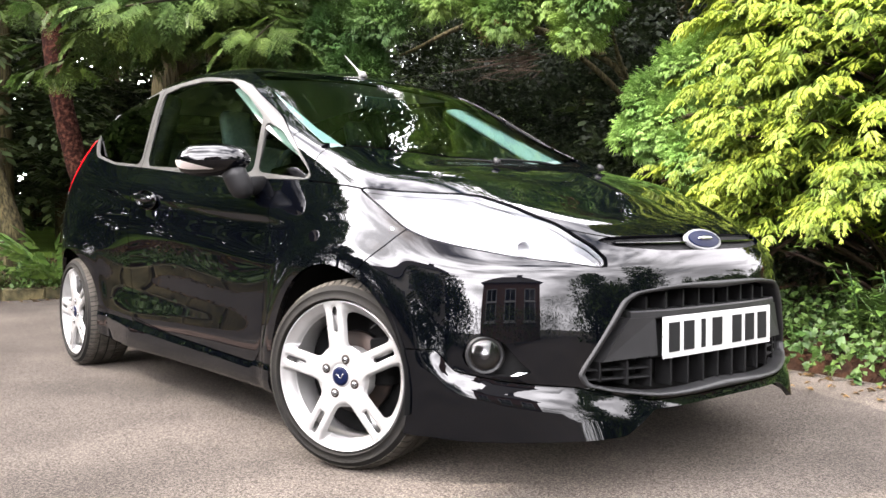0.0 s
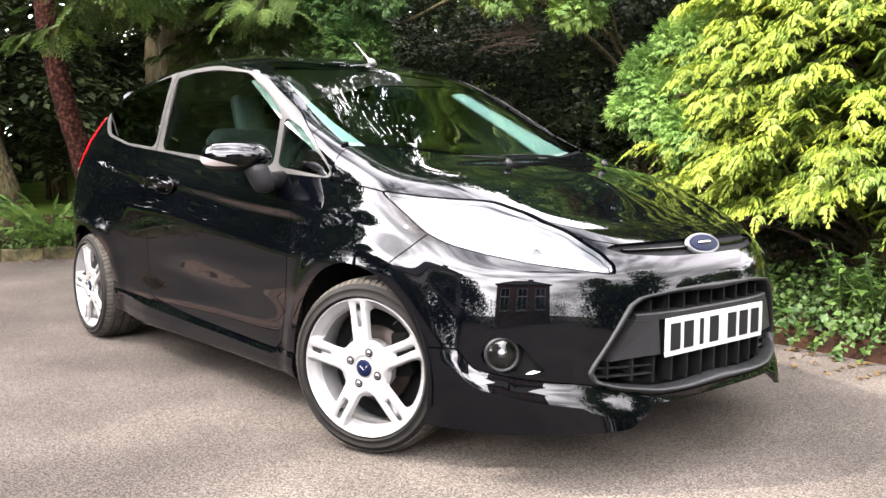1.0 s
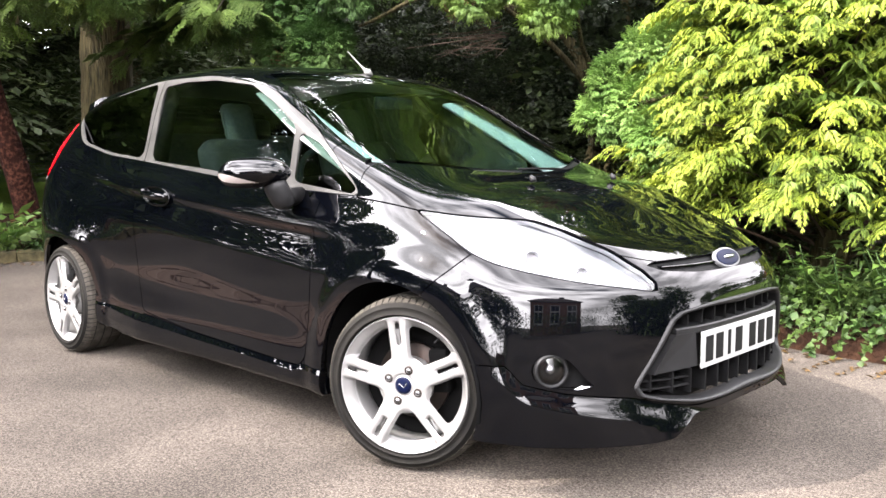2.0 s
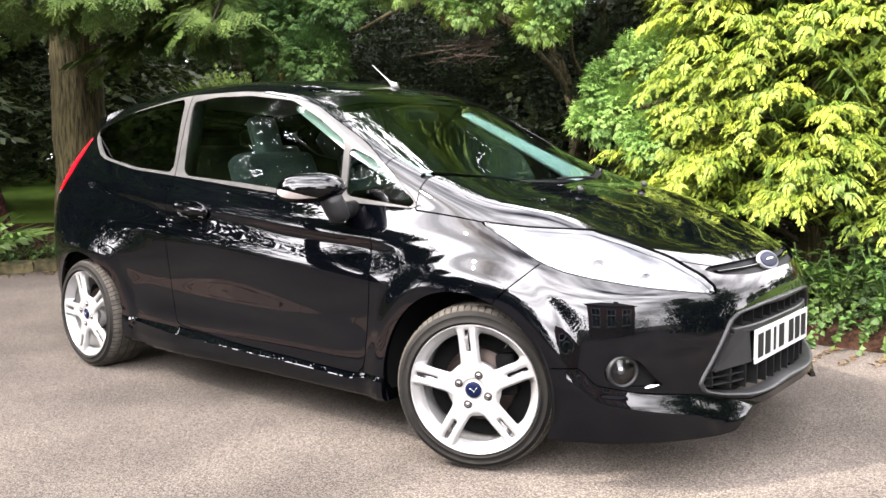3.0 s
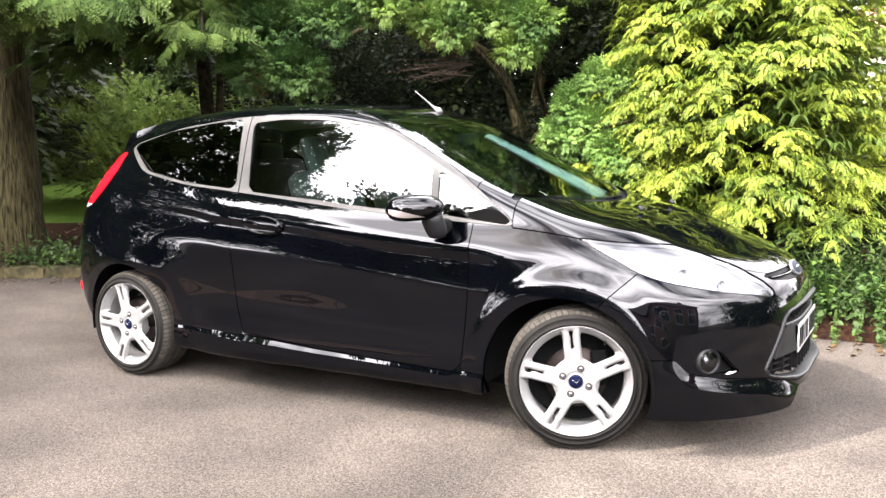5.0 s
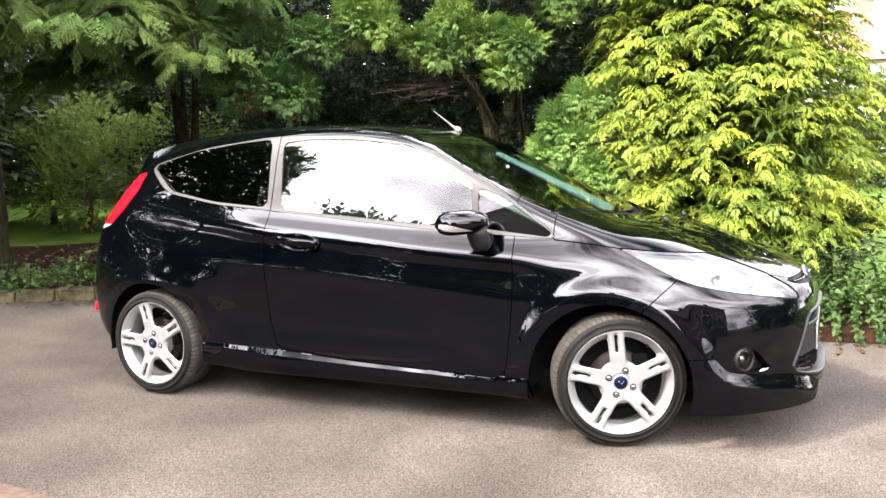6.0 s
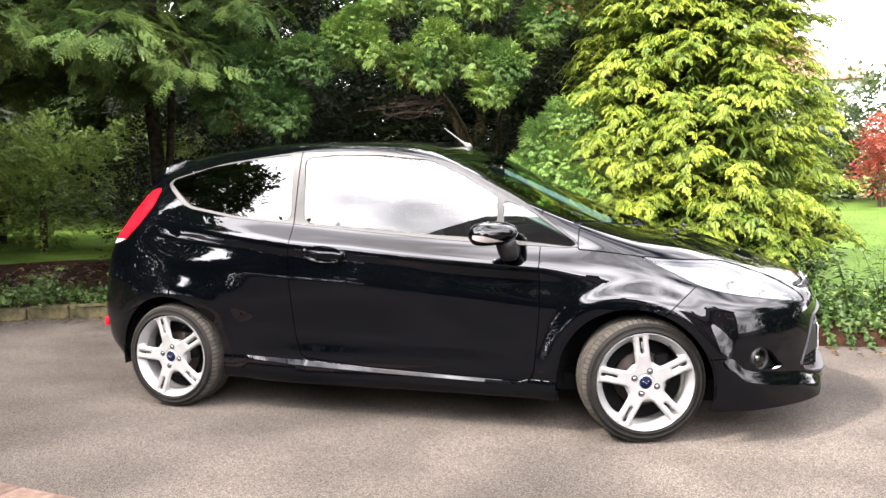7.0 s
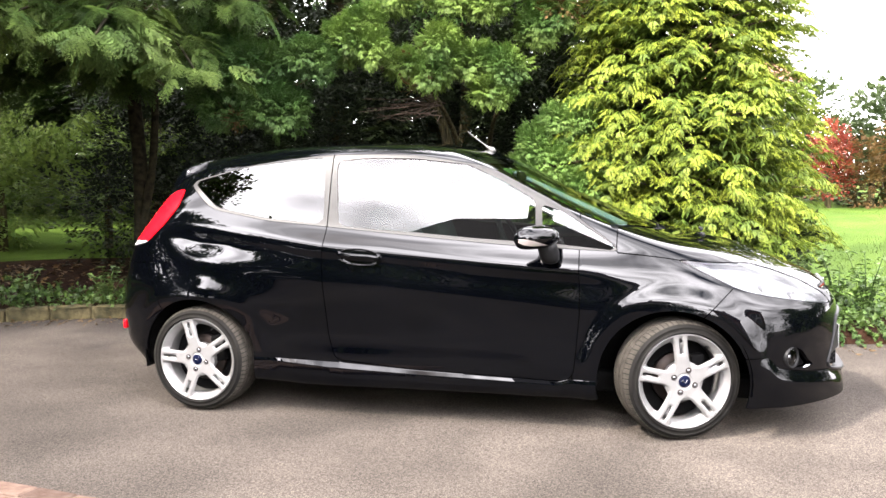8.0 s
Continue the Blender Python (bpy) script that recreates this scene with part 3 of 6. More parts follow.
for axle in (AXLE_R, ARCH_F):                          # wheel openings
    x, y, z, s, v = axes(rest)
    _, rest = cut(rest, np.maximum(np.hypot((x - axle) / 1.02, z - .28) - .334, (y + .4) * 2))
side = lambda v, f: np.maximum(f, (v - 6.25) * .25)
surround = carve(lambda x, y, z, s, v: np.maximum(side(v, away(x, z, SURROUND)), (y + .35)), .001)
panes = []
for outline in (DOOR_GLASS, FRONT_LIGHT, REAR_LIGHT):
    x, y, z, s, v = axes(surround)
    glass, _ = cut(surround, away(x, z, outline) - .0092)
    x, y, z, s, v = axes(surround)
    _, surround = cut(surround, away(x, z, outline) - .010)
    panes.append(glass)
every = np.concatenate([p[0] for p in panes])             # the panes lie on one gently curved sheet
terms = lambda x, z: np.stack([np.ones_like(x), x, z, x * x], 1)
sheet = np.linalg.lstsq(terms(every[:, 0], every[:, 2]), every[:, 1] - .10 * every[:, 2] ** 2, rcond=None)[0]
for p in panes:
    p[0][:, 1] = terms(p[0][:, 0], p[0][:, 2]) @ sheet + .10 * p[0][:, 2] ** 2
x, y, z, s, v = axes(surround)
trim_rear, _ = cut(surround, x + 1.757 + .003)
x, y, z, s, v = axes(surround)
_, trim_front = cut(surround, x + 1.757 - .003)
screen = carve(lambda x, y, z, s, v: screen_edge(x, y, v))
cowl_panel = carve(lambda x, y, z, s, v: np.maximum(np.maximum((5.95 - v) * .14, x - np.maximum(cowl(y) + .035, -.30)), np.maximum(np.abs(x + .25) - .35, -.335 - x)), .001)
headlamp = carve(lambda x, y, z, s, v: np.maximum(away(x, z, HEADLAMP), np.maximum((v - 6.0) * .2, -x - .1)))
tail_lamp = carve(lambda x, y, z, s, v: np.maximum(away(x, z, TAIL_LAMP), np.maximum((s - 6) * .1, np.maximum((v - 6.2) * .2, (.50 + y)))))
slot = carve(lambda x, y, z, s, v: np.maximum(away(y, z, SLOT), .4 - x), 0)
bonnet = carve(lambda x, y, z, s, v: np.maximum((5.0 - .52 * np.clip((s - 13.0) / 1.8, 0, 1) - v) * .12, -.30 - x))
grille = carve(lambda x, y, z, s, v: np.maximum(away(y, z, GRILLE), .4 - x), 0)
fog = carve(lambda x, y, z, s, v: np.maximum(away(x, z, FOG), .3 - x), 0)
front_lip = carve(lambda x, y, z, s, v: np.maximum(z - lip_line(x), .1 - x), .0018)
x, y, z, s, v = axes(front_lip)
_, front_lip = cut(front_lip, z - lip_foot(x, y))
bumper = carve(lambda x, y, z, s, v: np.maximum(((z - .545) - (x - .055)) * .707, .02 - x))
door = carve(lambda x, y, z, s, v: np.maximum(away(x, z, DOOR), (y + .4)))
skirt = carve(lambda x, y, z, s, v: np.maximum(z - np.interp(x, [-2.15, -1.766, -1.272, -.534, -.385], [.342, .314, .279, .266, .266]), np.maximum(-2.3 - x, x + .36)), .0018)
wing = carve(lambda x, y, z, s, v: np.maximum(np.maximum(-.50 - x, (v - 5.05) * .12), y + .3))
rear_bumper = carve(lambda x, y, z, s, v: np.maximum(np.maximum((x + 2.69 + (z - .565) * .47), z - .80), (s - 6) * .1))
tailgate = carve(lambda x, y, z, s, v: np.maximum((s - 2.1) * .2, np.maximum(.78 - z, (v - 7.6) * .1)))
x, y, z, s, v = axes(tailgate)
rear_screen, tailgate = cut(tailgate, np.maximum(np.maximum((5.15 - v) * .15, (v - 7.1) * .15), (s - 1.75) * .2))

panel("body_shell", rest, PAINT, car, both=True)
panel("bonnet", bonnet, PAINT, car, both=True)
panel("front_bumper", bumper, PAINT, car, both=True)
panel("front_lip", front_lip, PAINT, car, both=True, lift=.001)
panel("rear_bumper", rear_bumper, PAINT, car, both=True)
panel("tailgate", tailgate, PAINT, car, both=True)
panel("rear_screen", rear_screen, PRIVACY, car, both=True, depth=0)
panel("windscreen", screen, SCREEN, car, both=True, depth=0, lift=-.002, label="tinted windscreen")
panel("cowl", cowl_panel, PLASTIC, car, both=True, lift=-.014, label="black plastic cowl")
for flip in (False, True):
    d = panel("door", door, PAINT, car, mirror=flip)
    panel("wing", wing, PAINT, car, mirror=flip)
    panel("window_trim", trim_front, TRIM, car, mirror=flip, depth=.008, lift=.001, label="weathered grey window surround")
    panel("window_trim", trim_rear, TRIM, car, mirror=flip, depth=.008, lift=.001, label="weathered grey window surround")
    panel("side_window", panes[0], GLASS, car, mirror=flip, depth=0, lift=-.004)
    panel("quarter_light", panes[1], GLASS, car, mirror=flip, depth=0, lift=-.004)
    panel("rear_side_window", panes[2], PRIVACY, car, mirror=flip, depth=0, lift=-.004, label="dark privacy glass")
    lamp = panel("headlamp", headlamp, LENS, car, mirror=flip, depth=0, label="clear headlamp lens over a silver reflector")
    panel("reflector", headlamp, REFLECTOR, lamp, mirror=flip, depth=-.040, lift=-.042)
    x, y, z, s, v = axes(tail_lamp)
    foot, red_lens = cut(tail_lamp, z - .915)
    lamp = panel("tail_lamp", red_lens, RED_LENS, car, mirror=flip, depth=.02, lift=.003, label="red tail lamp lens")
    panel("reversing_lens", foot, WHITE_LENS, lamp, mirror=flip, depth=.02, lift=.003, label="pale reversing lens")

# the inner shell behind the joints, open at the windows
x, y, z, s, v = grid.T
inner = (grid, quads)
for axle in (AXLE_R, ARCH_F):
    x, y, z, s, v = axes(inner)
    _, inner = cut(inner, np.maximum(np.hypot(x - axle, z - .285) - .35, (y + .4) * 2))
for f_of in (lambda x, y, z, s, v: np.maximum(side(v, away(x, z, SURROUND)) + .01, (y + .35)), lambda x, y, z, s, v: screen_edge(x, y, v) + .008, lambda x, y, z, s, v: np.maximum(away(y, z, GRILLE), .4 - x) + .004, lambda x, y, z, s, v: np.maximum(away(x, z, FOG), .3 - x) + .003, lambda x, y, z, s, v: np.maximum(np.maximum((5.15 - v) * .15, (v - 7.1) * .15), (s - 1.75) * .2)):
    x, y, z, s, v = axes(inner)
    _, inner = cut(inner, f_of(x, y, z, s, v))
x, y, z, s, v = axes(inner)
_, inner = cut(inner, np.maximum(away(x, z, HEADLAMP), np.maximum((v - 6.0) * .2, -x - .1)) + .004)
x, y, z, s, v = axes(inner)
_, inner = cut(inner, np.maximum(z - lip_foot(x, y) - .012, .1 - x))
panel("inner_shell", inner, INNER, car, both=True, depth=0, lift=-.017)
front = skin[SS > 12].reshape(-1, 3)


def nose_x(y, z):
    """How far forward the nose's skin lies at a width and a height."""
    d = np.hypot(front[:, 1] + abs(y), front[:, 2] - z)
    k = np.argsort(d)[:28]
    w = np.exp(-(d[k] / .018) ** 2) + 1e-9
    return float((front[k, 0] * w).sum() / w.sum())


flank = skin[(SS > 5) & (SS < 14)].reshape(-1, 3)


def side_y(x, z):
    """How far out the right flank's skin lies."""
    d = np.hypot(flank[:, 0] - x, flank[:, 2] - z)
    k = np.argsort(d)[:6]
    w = 1 / (d[k] + .002) ** 2
    return float((flank[k, 1] * w).sum() / w.sum())


# side skirts: a flush upper face, a ledge that catches the sky, and an outer face below it
def skirt_rows():
    rows = []
    for x in np.linspace(-2.152, -.388, 120):
        top = np.interp(x, [-2.17, -1.72, -1.67, -1.27, -.56, -.525, -.36], [.345, .320, .304, .281, .260, .272, .274])
        wide = np.interp(x, [-2.06, -1.95, -1.72, -1.3, -.9, -.55, -.50, -.36], [.003, .012, .027, .013, .007, .005, .004, .004])
        high = min(top - .0025, np.interp(x, [-2.17, -2.05, -1.72, -1.66], [.316, .314, .304, .304]))
        y = side_y(x, top) - .001
        low = np.interp(x, [-2.16, -1.9, -.36], [.20, .185, .182])
        out = y - wide
        edge = high - .010 - wide * .45
        rows.append([(x, y + .012, top), (x, y, top), (x, y - .001, high), (x, out, edge), (x, out - .001, edge - .004), (x, out - .002, (edge + low) / 2), (x, out + .006, low + .01), (x, out + .014, low), (x, y + .08, low)])
    return np.array(rows)


rows = skirt_rows()
for sgn in (-1, 1):
    V, F = [], []
    for k, r in enumerate(rows):
        V += list(r)
        if k:
            F += [(9 * k - 9 + j, 9 * k - 8 + j, 9 * k + 1 + j, 9 * k + j) for j in range(8)]
    F += [tuple(range(8, -1, -1)), tuple(len(V) - 9 + j for j in range(9))]
    solid("side_skirt", np.array(V) * [1, -sgn, 1], F if sgn < 0 else [f[::-1] for f in F], PAINT, car, smooth=False)

# underbody and wheel housings
floor_bm = block((3.25, 1.12, .10), (-1.28, 0, .215), .02)
part("underbody", floor_bm, INNER, car)
part("undertray", block((.38, .80, .05), (.46, 0, .275), .02), INNER, car)
for axle in (AXLE_R, ARCH_F):
    for sgn in (-1, 1):
        V, F = lathe([(.352, 0), (.36, .1), (.36, .32), (.05, .33)], 36)
        V = V * [1, sgn * -1, 1] + [axle, sgn * .775, .285]
        keep = [f for f in F if np.mean([V[i][2] for i in f]) > .20]
        solid("wheel_housing", V, keep, INNER, car)

# ---- lower grille: surround, bars, ribs, plate ----
half = [p for p in GRILLE if p[0] < 0.0]
top_half = sorted([p for p in half if p[1] > .45], key=lambda p: -p[0])
line = [p for p in half]
start = int(np.argmax([p[0] + (p[1] > .5) for p in line]))
line = line[start:] + line[:start]
loop = [np.array([0.0, line[0][1]])] + line + [np.array([0.0, line[-1][1]])]
right = [(nose_x(p[0], p[1]) + .004, p[0], p[1]) for p in loop]
ring = right + [(a, -b, c) for a, b, c in right[-2:0:-1]]
ring = np.array(ring + ring[:1])
cen = np.array([.73, 0, .42])
inward = np.stack([np.zeros(len(ring)), (cen - ring)[:, 1], (cen - ring)[:, 2]], 1)
inward /= np.linalg.norm(inward, axis=1)[:, None]
V, F = [], []
profile = [(0.0, -.02), (0.0, .004), (.005, .008), (.015, .006), (.02, 0), (.022, -.04)]
for q, w in zip(ring[:-1], inward[:-1]):
    for a, b in profile:
        V.append(q + w * a + np.array([b, 0, 0]))
n, m = len(ring) - 1, len(profile)
for i in range(n):
    for j in range(m - 1):
        F.append((i * m + j, i * m + j + 1, ((i + 1) % n) * m + j + 1, ((i + 1) % n) * m + j))
solid("grille_surround", V, F, GREY_PLASTIC, car, "grey plastic grille surround")
# back wall of the opening
solid("grille_back", [(.60, -.50, .25), (.60, .50, .25), (.60, .40, .60), (.60, -.40, .60)], [(0, 1, 2, 3)], INNER, car, smooth=False)


def opening(y):
    """The lower and upper edge of the grille opening at a width."""
    a = abs(y)
    low = np.interp(a, [0, .29, .42, .475], [.290, .302, .322, .345])
    high = np.interp(a, [0, .2, .335, .48], [.552, .548, .528, .35])
    return low, high


def bar(y0, y1, z0, z1, deep, proud, name, material):
    """A bar across the opening that follows the nose."""
    ys = np.linspace(y0, y1, max(3, int(abs(y1 - y0) / .04)))
    V, F = [], []
    for q in ys:
        x0 = nose_x(q, (z0 + z1) / 2) + proud
        V += [(x0 - deep, q, z0), (x0 - .004, q, z0), (x0, q, z0 + .004), (x0, q, z1 - .004), (x0 - .004, q, z1), (x0 - deep, q, z1)]
    for i in range(len(ys) - 1):
        for j in range(6):
            F.append((i * 6 + j, i * 6 + (j + 1) % 6, i * 6 + 6 + (j + 1) % 6, i * 6 + 6 + j))
    F += [tuple(range(6))[::-1], tuple(len(V) - 6 + k for k in range(6))]
    return solid(name, V, F, material, car, smooth=False)


bar(-.345, .345, .478, .502, .05, -.008, "grille_bar", GREY_PLASTIC)
bar(-.265, .265, .372, .482, .05, -.034, "plate_holder", GREY_PLASTIC)
for sgn in (-1, 1):                                     # blanking panels beside the plate
    V, F = [], []
    quad = [(.272, .484), (.35, .484), (.425, .375), (.272, .385)]
    for a, b in quad:
        V.append((nose_x(a, b) - .006, sgn * a, b))
    for a, b in quad:
        V.append((nose_x(a, b) - .04, sgn * a, b))
    F = [(0, 1, 2, 3), (7, 6, 5, 4)] + [(i, i + 4, (i + 1) % 4 + 4, (i + 1) % 4) for i in range(4)]
    solid("blanking_panel", V, F, GREY_PLASTIC, car, smooth=False)
rib_mesh = None
for y in np.arange(-.42, .43, .07):
    lo, hi = opening(y)
    for z0, z1 in ((lo, min(hi, .374)), (.502, hi)):
        if z1 - z0 < .02:
            continue
        x0 = nose_x(y, (z0 + z1) / 2) - .022
        part("grille_rib", block((.05, .007, z1 - z0), (x0 - .025, y, (z0 + z1) / 2), .001, segments=1), PLASTIC, car, smooth=False)
for z in (.328, .352):
    for y0, y1 in ((-.455, -.28), (.28, .455)):
        bar(y0, y1, z - .003, z + .003, .04, -.024, "grille_slat", PLASTIC)

# number plate, its characters as plain bars
plate_x = nose_x(.1, .43) - .014
plate = part("number_plate", block((.006, .52, .111), (plate_x, .006, .428), .002), PLATE_WHITE, car, "white number plate", smooth=False)
for k in range(7):
    y = -.215 + k * .066 + (.032 if k > 3 else 0) + .006
    wide = .018 if k == 2 else .046
    part("plate_bar", block((.002, wide, .078), (plate_x + .0042, y, .428), 0), PLATE_INK, plate, smooth=False)

# upper slot, badge
panel("upper_slot", slot, PLASTIC, car, both=True, depth=0, lift=-.012)
bar(-.33, .33, .674, .679, .02, -.002, "slot_strip", PAINT)


def oval(w, h, thick, dome):
    V, F = [(thick + dome, 0, 0)], []
    rings = [(.25, dome * .94), (.5, dome * .75), (.75, dome * .44), (.92, dome * .12), (1, 0), (1.0, -thick)]
    for q, d in rings:
        for k in range(40):
            a = 2 * math.pi * k / 40
            V.append((thick + d, w * q * math.cos(a), h * q * math.sin(a)))
    for k in range(40):
        F.append((0, 1 + k, 1 + (k + 1) % 40))
        for r in range(len(rings) - 1):
            a, b = 1 + r * 40 + k, 1 + r * 40 + (k + 1) % 40
            F.append((a, a + 40, b + 40, b))
    return np.array(V), F


def tilted(V, at, pitch):
    c, s = math.cos(radians(pitch)), math.sin(radians(pitch))
    return np.stack([V[:, 0] * c - V[:, 2] * s + at[0], V[:, 1] + at[1], V[:, 0] * s + V[:, 2] * c + at[2]], 1)


bx = nose_x(0, .678)
V, F = oval(.082, .035, .010, .003)
badge = solid("badge", tilted(V, (bx - .010, 0, .678), 32), F, BADGE_RING, car, "chrome-rimmed blue oval badge")
V, F = oval(.072, .028, .0125, .004)
solid("badge_face", tilted(V, (bx - .010, 0, .678), 32), F, BADGE_BLUE, badge, "blue badge face")
pts = [(.0175, -.036 + .072 * k / 8, 0) for k in range(9)]
V, F = tube(pts, [.001, .004, .006, .0065, .0065, .0065, .006, .004, .001], 8)
solid("badge_mark", tilted(V, (bx - .010, 0, .678), 32), F, CHROME, badge)

# fog lamps
for sgn in (-1, 1):
    side_of = [1, -1 if sgn > 0 else 1, 1]
    panel("fog_recess", fog, PLASTIC, car, depth=0, lift=-.045, mirror=sgn > 0)
    turn = Matrix.Rotation(radians(-38), 3, "Z")

    def placed(patch, at=(.482, -.648, .392)):
        V, F = patch
        W = (np.array([turn @ Vector(p) for p in V * [1, 1.18, 1.18]]) + at) * side_of
        return W, [f[::-1] for f in F] if sgn > 0 else F
    bezel = solid("fog_lamp", *placed(lathe([(.030, -.022), (.033, .0), (.038, .008), (.041, .006), (.043, 0), (.043, -.05)], 40, "x")), GREY_PLASTIC, car, "round grey fog lamp in a black recess")
    solid("fog_bowl", *placed(lathe([(0, -.024), (.02, -.024), (.031, -.015), (.033, 0)], 32, "x")), PLASTIC, bezel)
    solid("fog_projector", *placed(lathe([(0, -.006), (.008, -.008), (.013, -.014), (.013, -.026)], 24, "x")), SMOKED, bezel)
    solid("fog_glass", *placed(lathe([(0, .010), (.018, .008), (.033, .001)], 32, "x")), LENS, bezel)
    V, F = [], []
    for k in range(15):                                          # bright crescent along the recess's lower edge
        u = k / 14
        c = -.004 + .114 * u
        w = .002 + .007 * math.exp(-((u - .80) / .16) ** 2) * (1 if u < .8 else 1 - (u - .8) / .2 * .85)
        z0 = .341 - .006 * math.sin(math.pi * u) + .010 * u * u
        for dz, d in ((0, .004), (w * .5, .003), (w, -.004)):
            V.append((.482 + .78 * c + .62 * d, -.648 + .62 * c - .78 * d, z0 + dz))
    for k in range(14):
        for j in range(2):
            F.append((k * 3 + j, k * 3 + 3 + j, k * 3 + 4 + j, k * 3 + 1 + j))
    solid("fog_trim", np.array(V) * side_of, F, CHROME, car, "bright fog lamp trim")

# headlamp inside
for sgn in (-1, 1):
    for cx, cz, r in ((.37, .702, .022), (.50, .664, .017)):
        cy = side_y(cx, cz) + .030
        V, F = lathe([(0, -.02), (r * .5, -.015), (r * .85, 0), (r, .02), (r * 1.08, .02)], 32, "x")
        turn = Matrix.Rotation(radians(-35), 3, "Z")
        W = (np.array([turn @ Vector(p) for p in V]) + [cx - .02, cy + .022, cz]) * [1, -sgn, 1]
        solid("lamp_bowl", W, F, REFLECTOR, car)

# door handles
for sgn in (-1, 1):
    hx, hz = -1.565, .849
    hy = side_y(hx, hz)
    V, F = [], []
    for k in range(17):                                          # the grip: thick at both ends, bowed outwards
        u = k / 16
        end = math.sin(math.pi * min(max(u, .02), .98)) ** .35
        x = hx - .108 + .216 * u
        bow = .020 + .016 * math.sin(math.pi * u)
        tall = (.0145 + .004 * abs(2 * u - 1)) * end
        for j in range(12):
            a = 2 * math.pi * j / 12
            V.append((x, hy - bow - .0095 * math.cos(a) * end, hz + .004 - .014 * u + tall * math.sin(a)))
    for k in range(16):
        for j in range(12):
            F.append((k * 12 + j, k * 12 + (j + 1) % 12, k * 12 + 12 + (j + 1) % 12, k * 12 + 12 + j))
    F += [tuple(range(12))[::-1], tuple(192 + j for j in range(12))]
    handle = solid("door_handle", np.array(V) * [1, -sgn, 1], F, PAINT, car)
    for e in (-.103, .103):                                      # its two feet
        solid("handle_foot", *[(np.array(P) * [1, -sgn, 1], Q) for P, Q in [tube([(hx + e, hy + .01, hz + .003 - .065 * e), (hx + e, hy - .022, hz + .003 - .065 * e)], [.013, .012], 10)]][0], PAINT, handle)
    V, F = oval(.118, .042, .001, -.034)
    W = np.stack([V[:, 1] + hx, hy - .0045 - V[:, 0] * .9, V[:, 2] + hz - .008 - V[:, 1] * .06], 1)
    solid("handle_cup", W * [1, -sgn, 1], F, PAINT, car)
    rim = [(hx + .118 * math.cos(a), hy - .0055, hz - .008 + .042 * math.sin(a) - .118 * math.cos(a) * .06) for a in np.linspace(0, 2 * math.pi, 41)]
    V, F = tube(rim, .0028, 6, caps=False)
    solid("cup_rim", V * [1, -sgn, 1], F, PAINT, car)

# mirrors
for sgn in (-1, 1):
    V, F = [], []
    rings = 15
    for i in range(rings):
        u = -1 + 2 * i / (rings - 1)
        r = max(0.03, (1 - abs(u) ** (2.6 if u > 0 else 4.0))) ** .5
        for j in range(20):
            a = 2 * math.pi * j / 20
            ca, sa = math.cos(a), math.sin(a)
            flat = .035 if ca < 0 else .075                       # flat towards the driver, rounded forwards
            fore = flat * ca * r * (1 - .12 * max(0, -u))
            V.append((-.655 + .081 * u + .77 * fore, -.874 + .097 * u - .636 * fore, .949 + .057 * sa * r * (1 if sa > 0 else .92) + .003 * u))
    for i in range(rings - 1):
        for j in range(20):
            F.append((i * 20 + j, i * 20 + (j + 1) % 20, i * 20 + 20 + (j + 1) % 20, i * 20 + 20 + j))
    F += [tuple(range(20))[::-1], tuple((rings - 1) * 20 + j for j in range(20))]
    mirror = solid("door_mirror", np.array(V) * [1, -sgn, 1], F, PAINT, car, "black door mirror housing")
    V, F = tube([(-.614, -.828, .93), (-.608, -.815, .895), (-.602, -.800, .862), (-.598, -.790, .838), (-.597, -.787, .826), (-.597, -.786, .821)], [.040, .041, .041, .036, .024, .008], 20, squash=1.15)
    solid("mirror_foot", V * [1, -sgn, 1], F, GREY_PLASTIC, mirror, "matt dark grey mirror foot")
    V, F = tube([(-.600, -.800, .862), (-.600, -.715, .866)], [.032, .034], 14)
    solid("foot_arm", V * [1, -sgn, 1], F, PLASTIC, mirror)
    V, F = [], []
    for i in range(13):                                          # indicator: deep at the outer end, tapering inwards
        u = -.965 + 1.12 * i / 12
        r = max(0.03, (1 - abs(u) ** (2.6 if u > 0 else 4.0))) ** .5
        for a in (-.66, -.66 + .40 * (1 - i / 12) + .005, -.66 + .80 * (1 - i / 12) + .01):
            fore = (.0765 * math.cos(a) * r + .0008) * (1 - .12 * max(0, -u))
            V.append((-.655 + .0815 * u + .77 * fore, -.874 + .0975 * u - .636 * fore, .949 + .0535 * math.sin(a) * r + .003 * u))
    for i in range(12):
        for j in range(2):
            F.append((i * 3 + j, i * 3 + j + 1, i * 3 + 4 + j, i * 3 + 3 + j))
    solid("indicator", np.array(V) * [1, -sgn, 1], F, AMBER, mirror, "pale indicator lens")
    bm = block((.006, .15, .075), (-.676, -.856, .949), .002, Matrix.Rotation(radians(-39.5), 3, "Z"))
    ob = part("mirror_glass", bm, CHROME, mirror)
    if sgn > 0:
        ob.data.transform(Matrix.Scale(-1, 4, (0, 1, 0)))

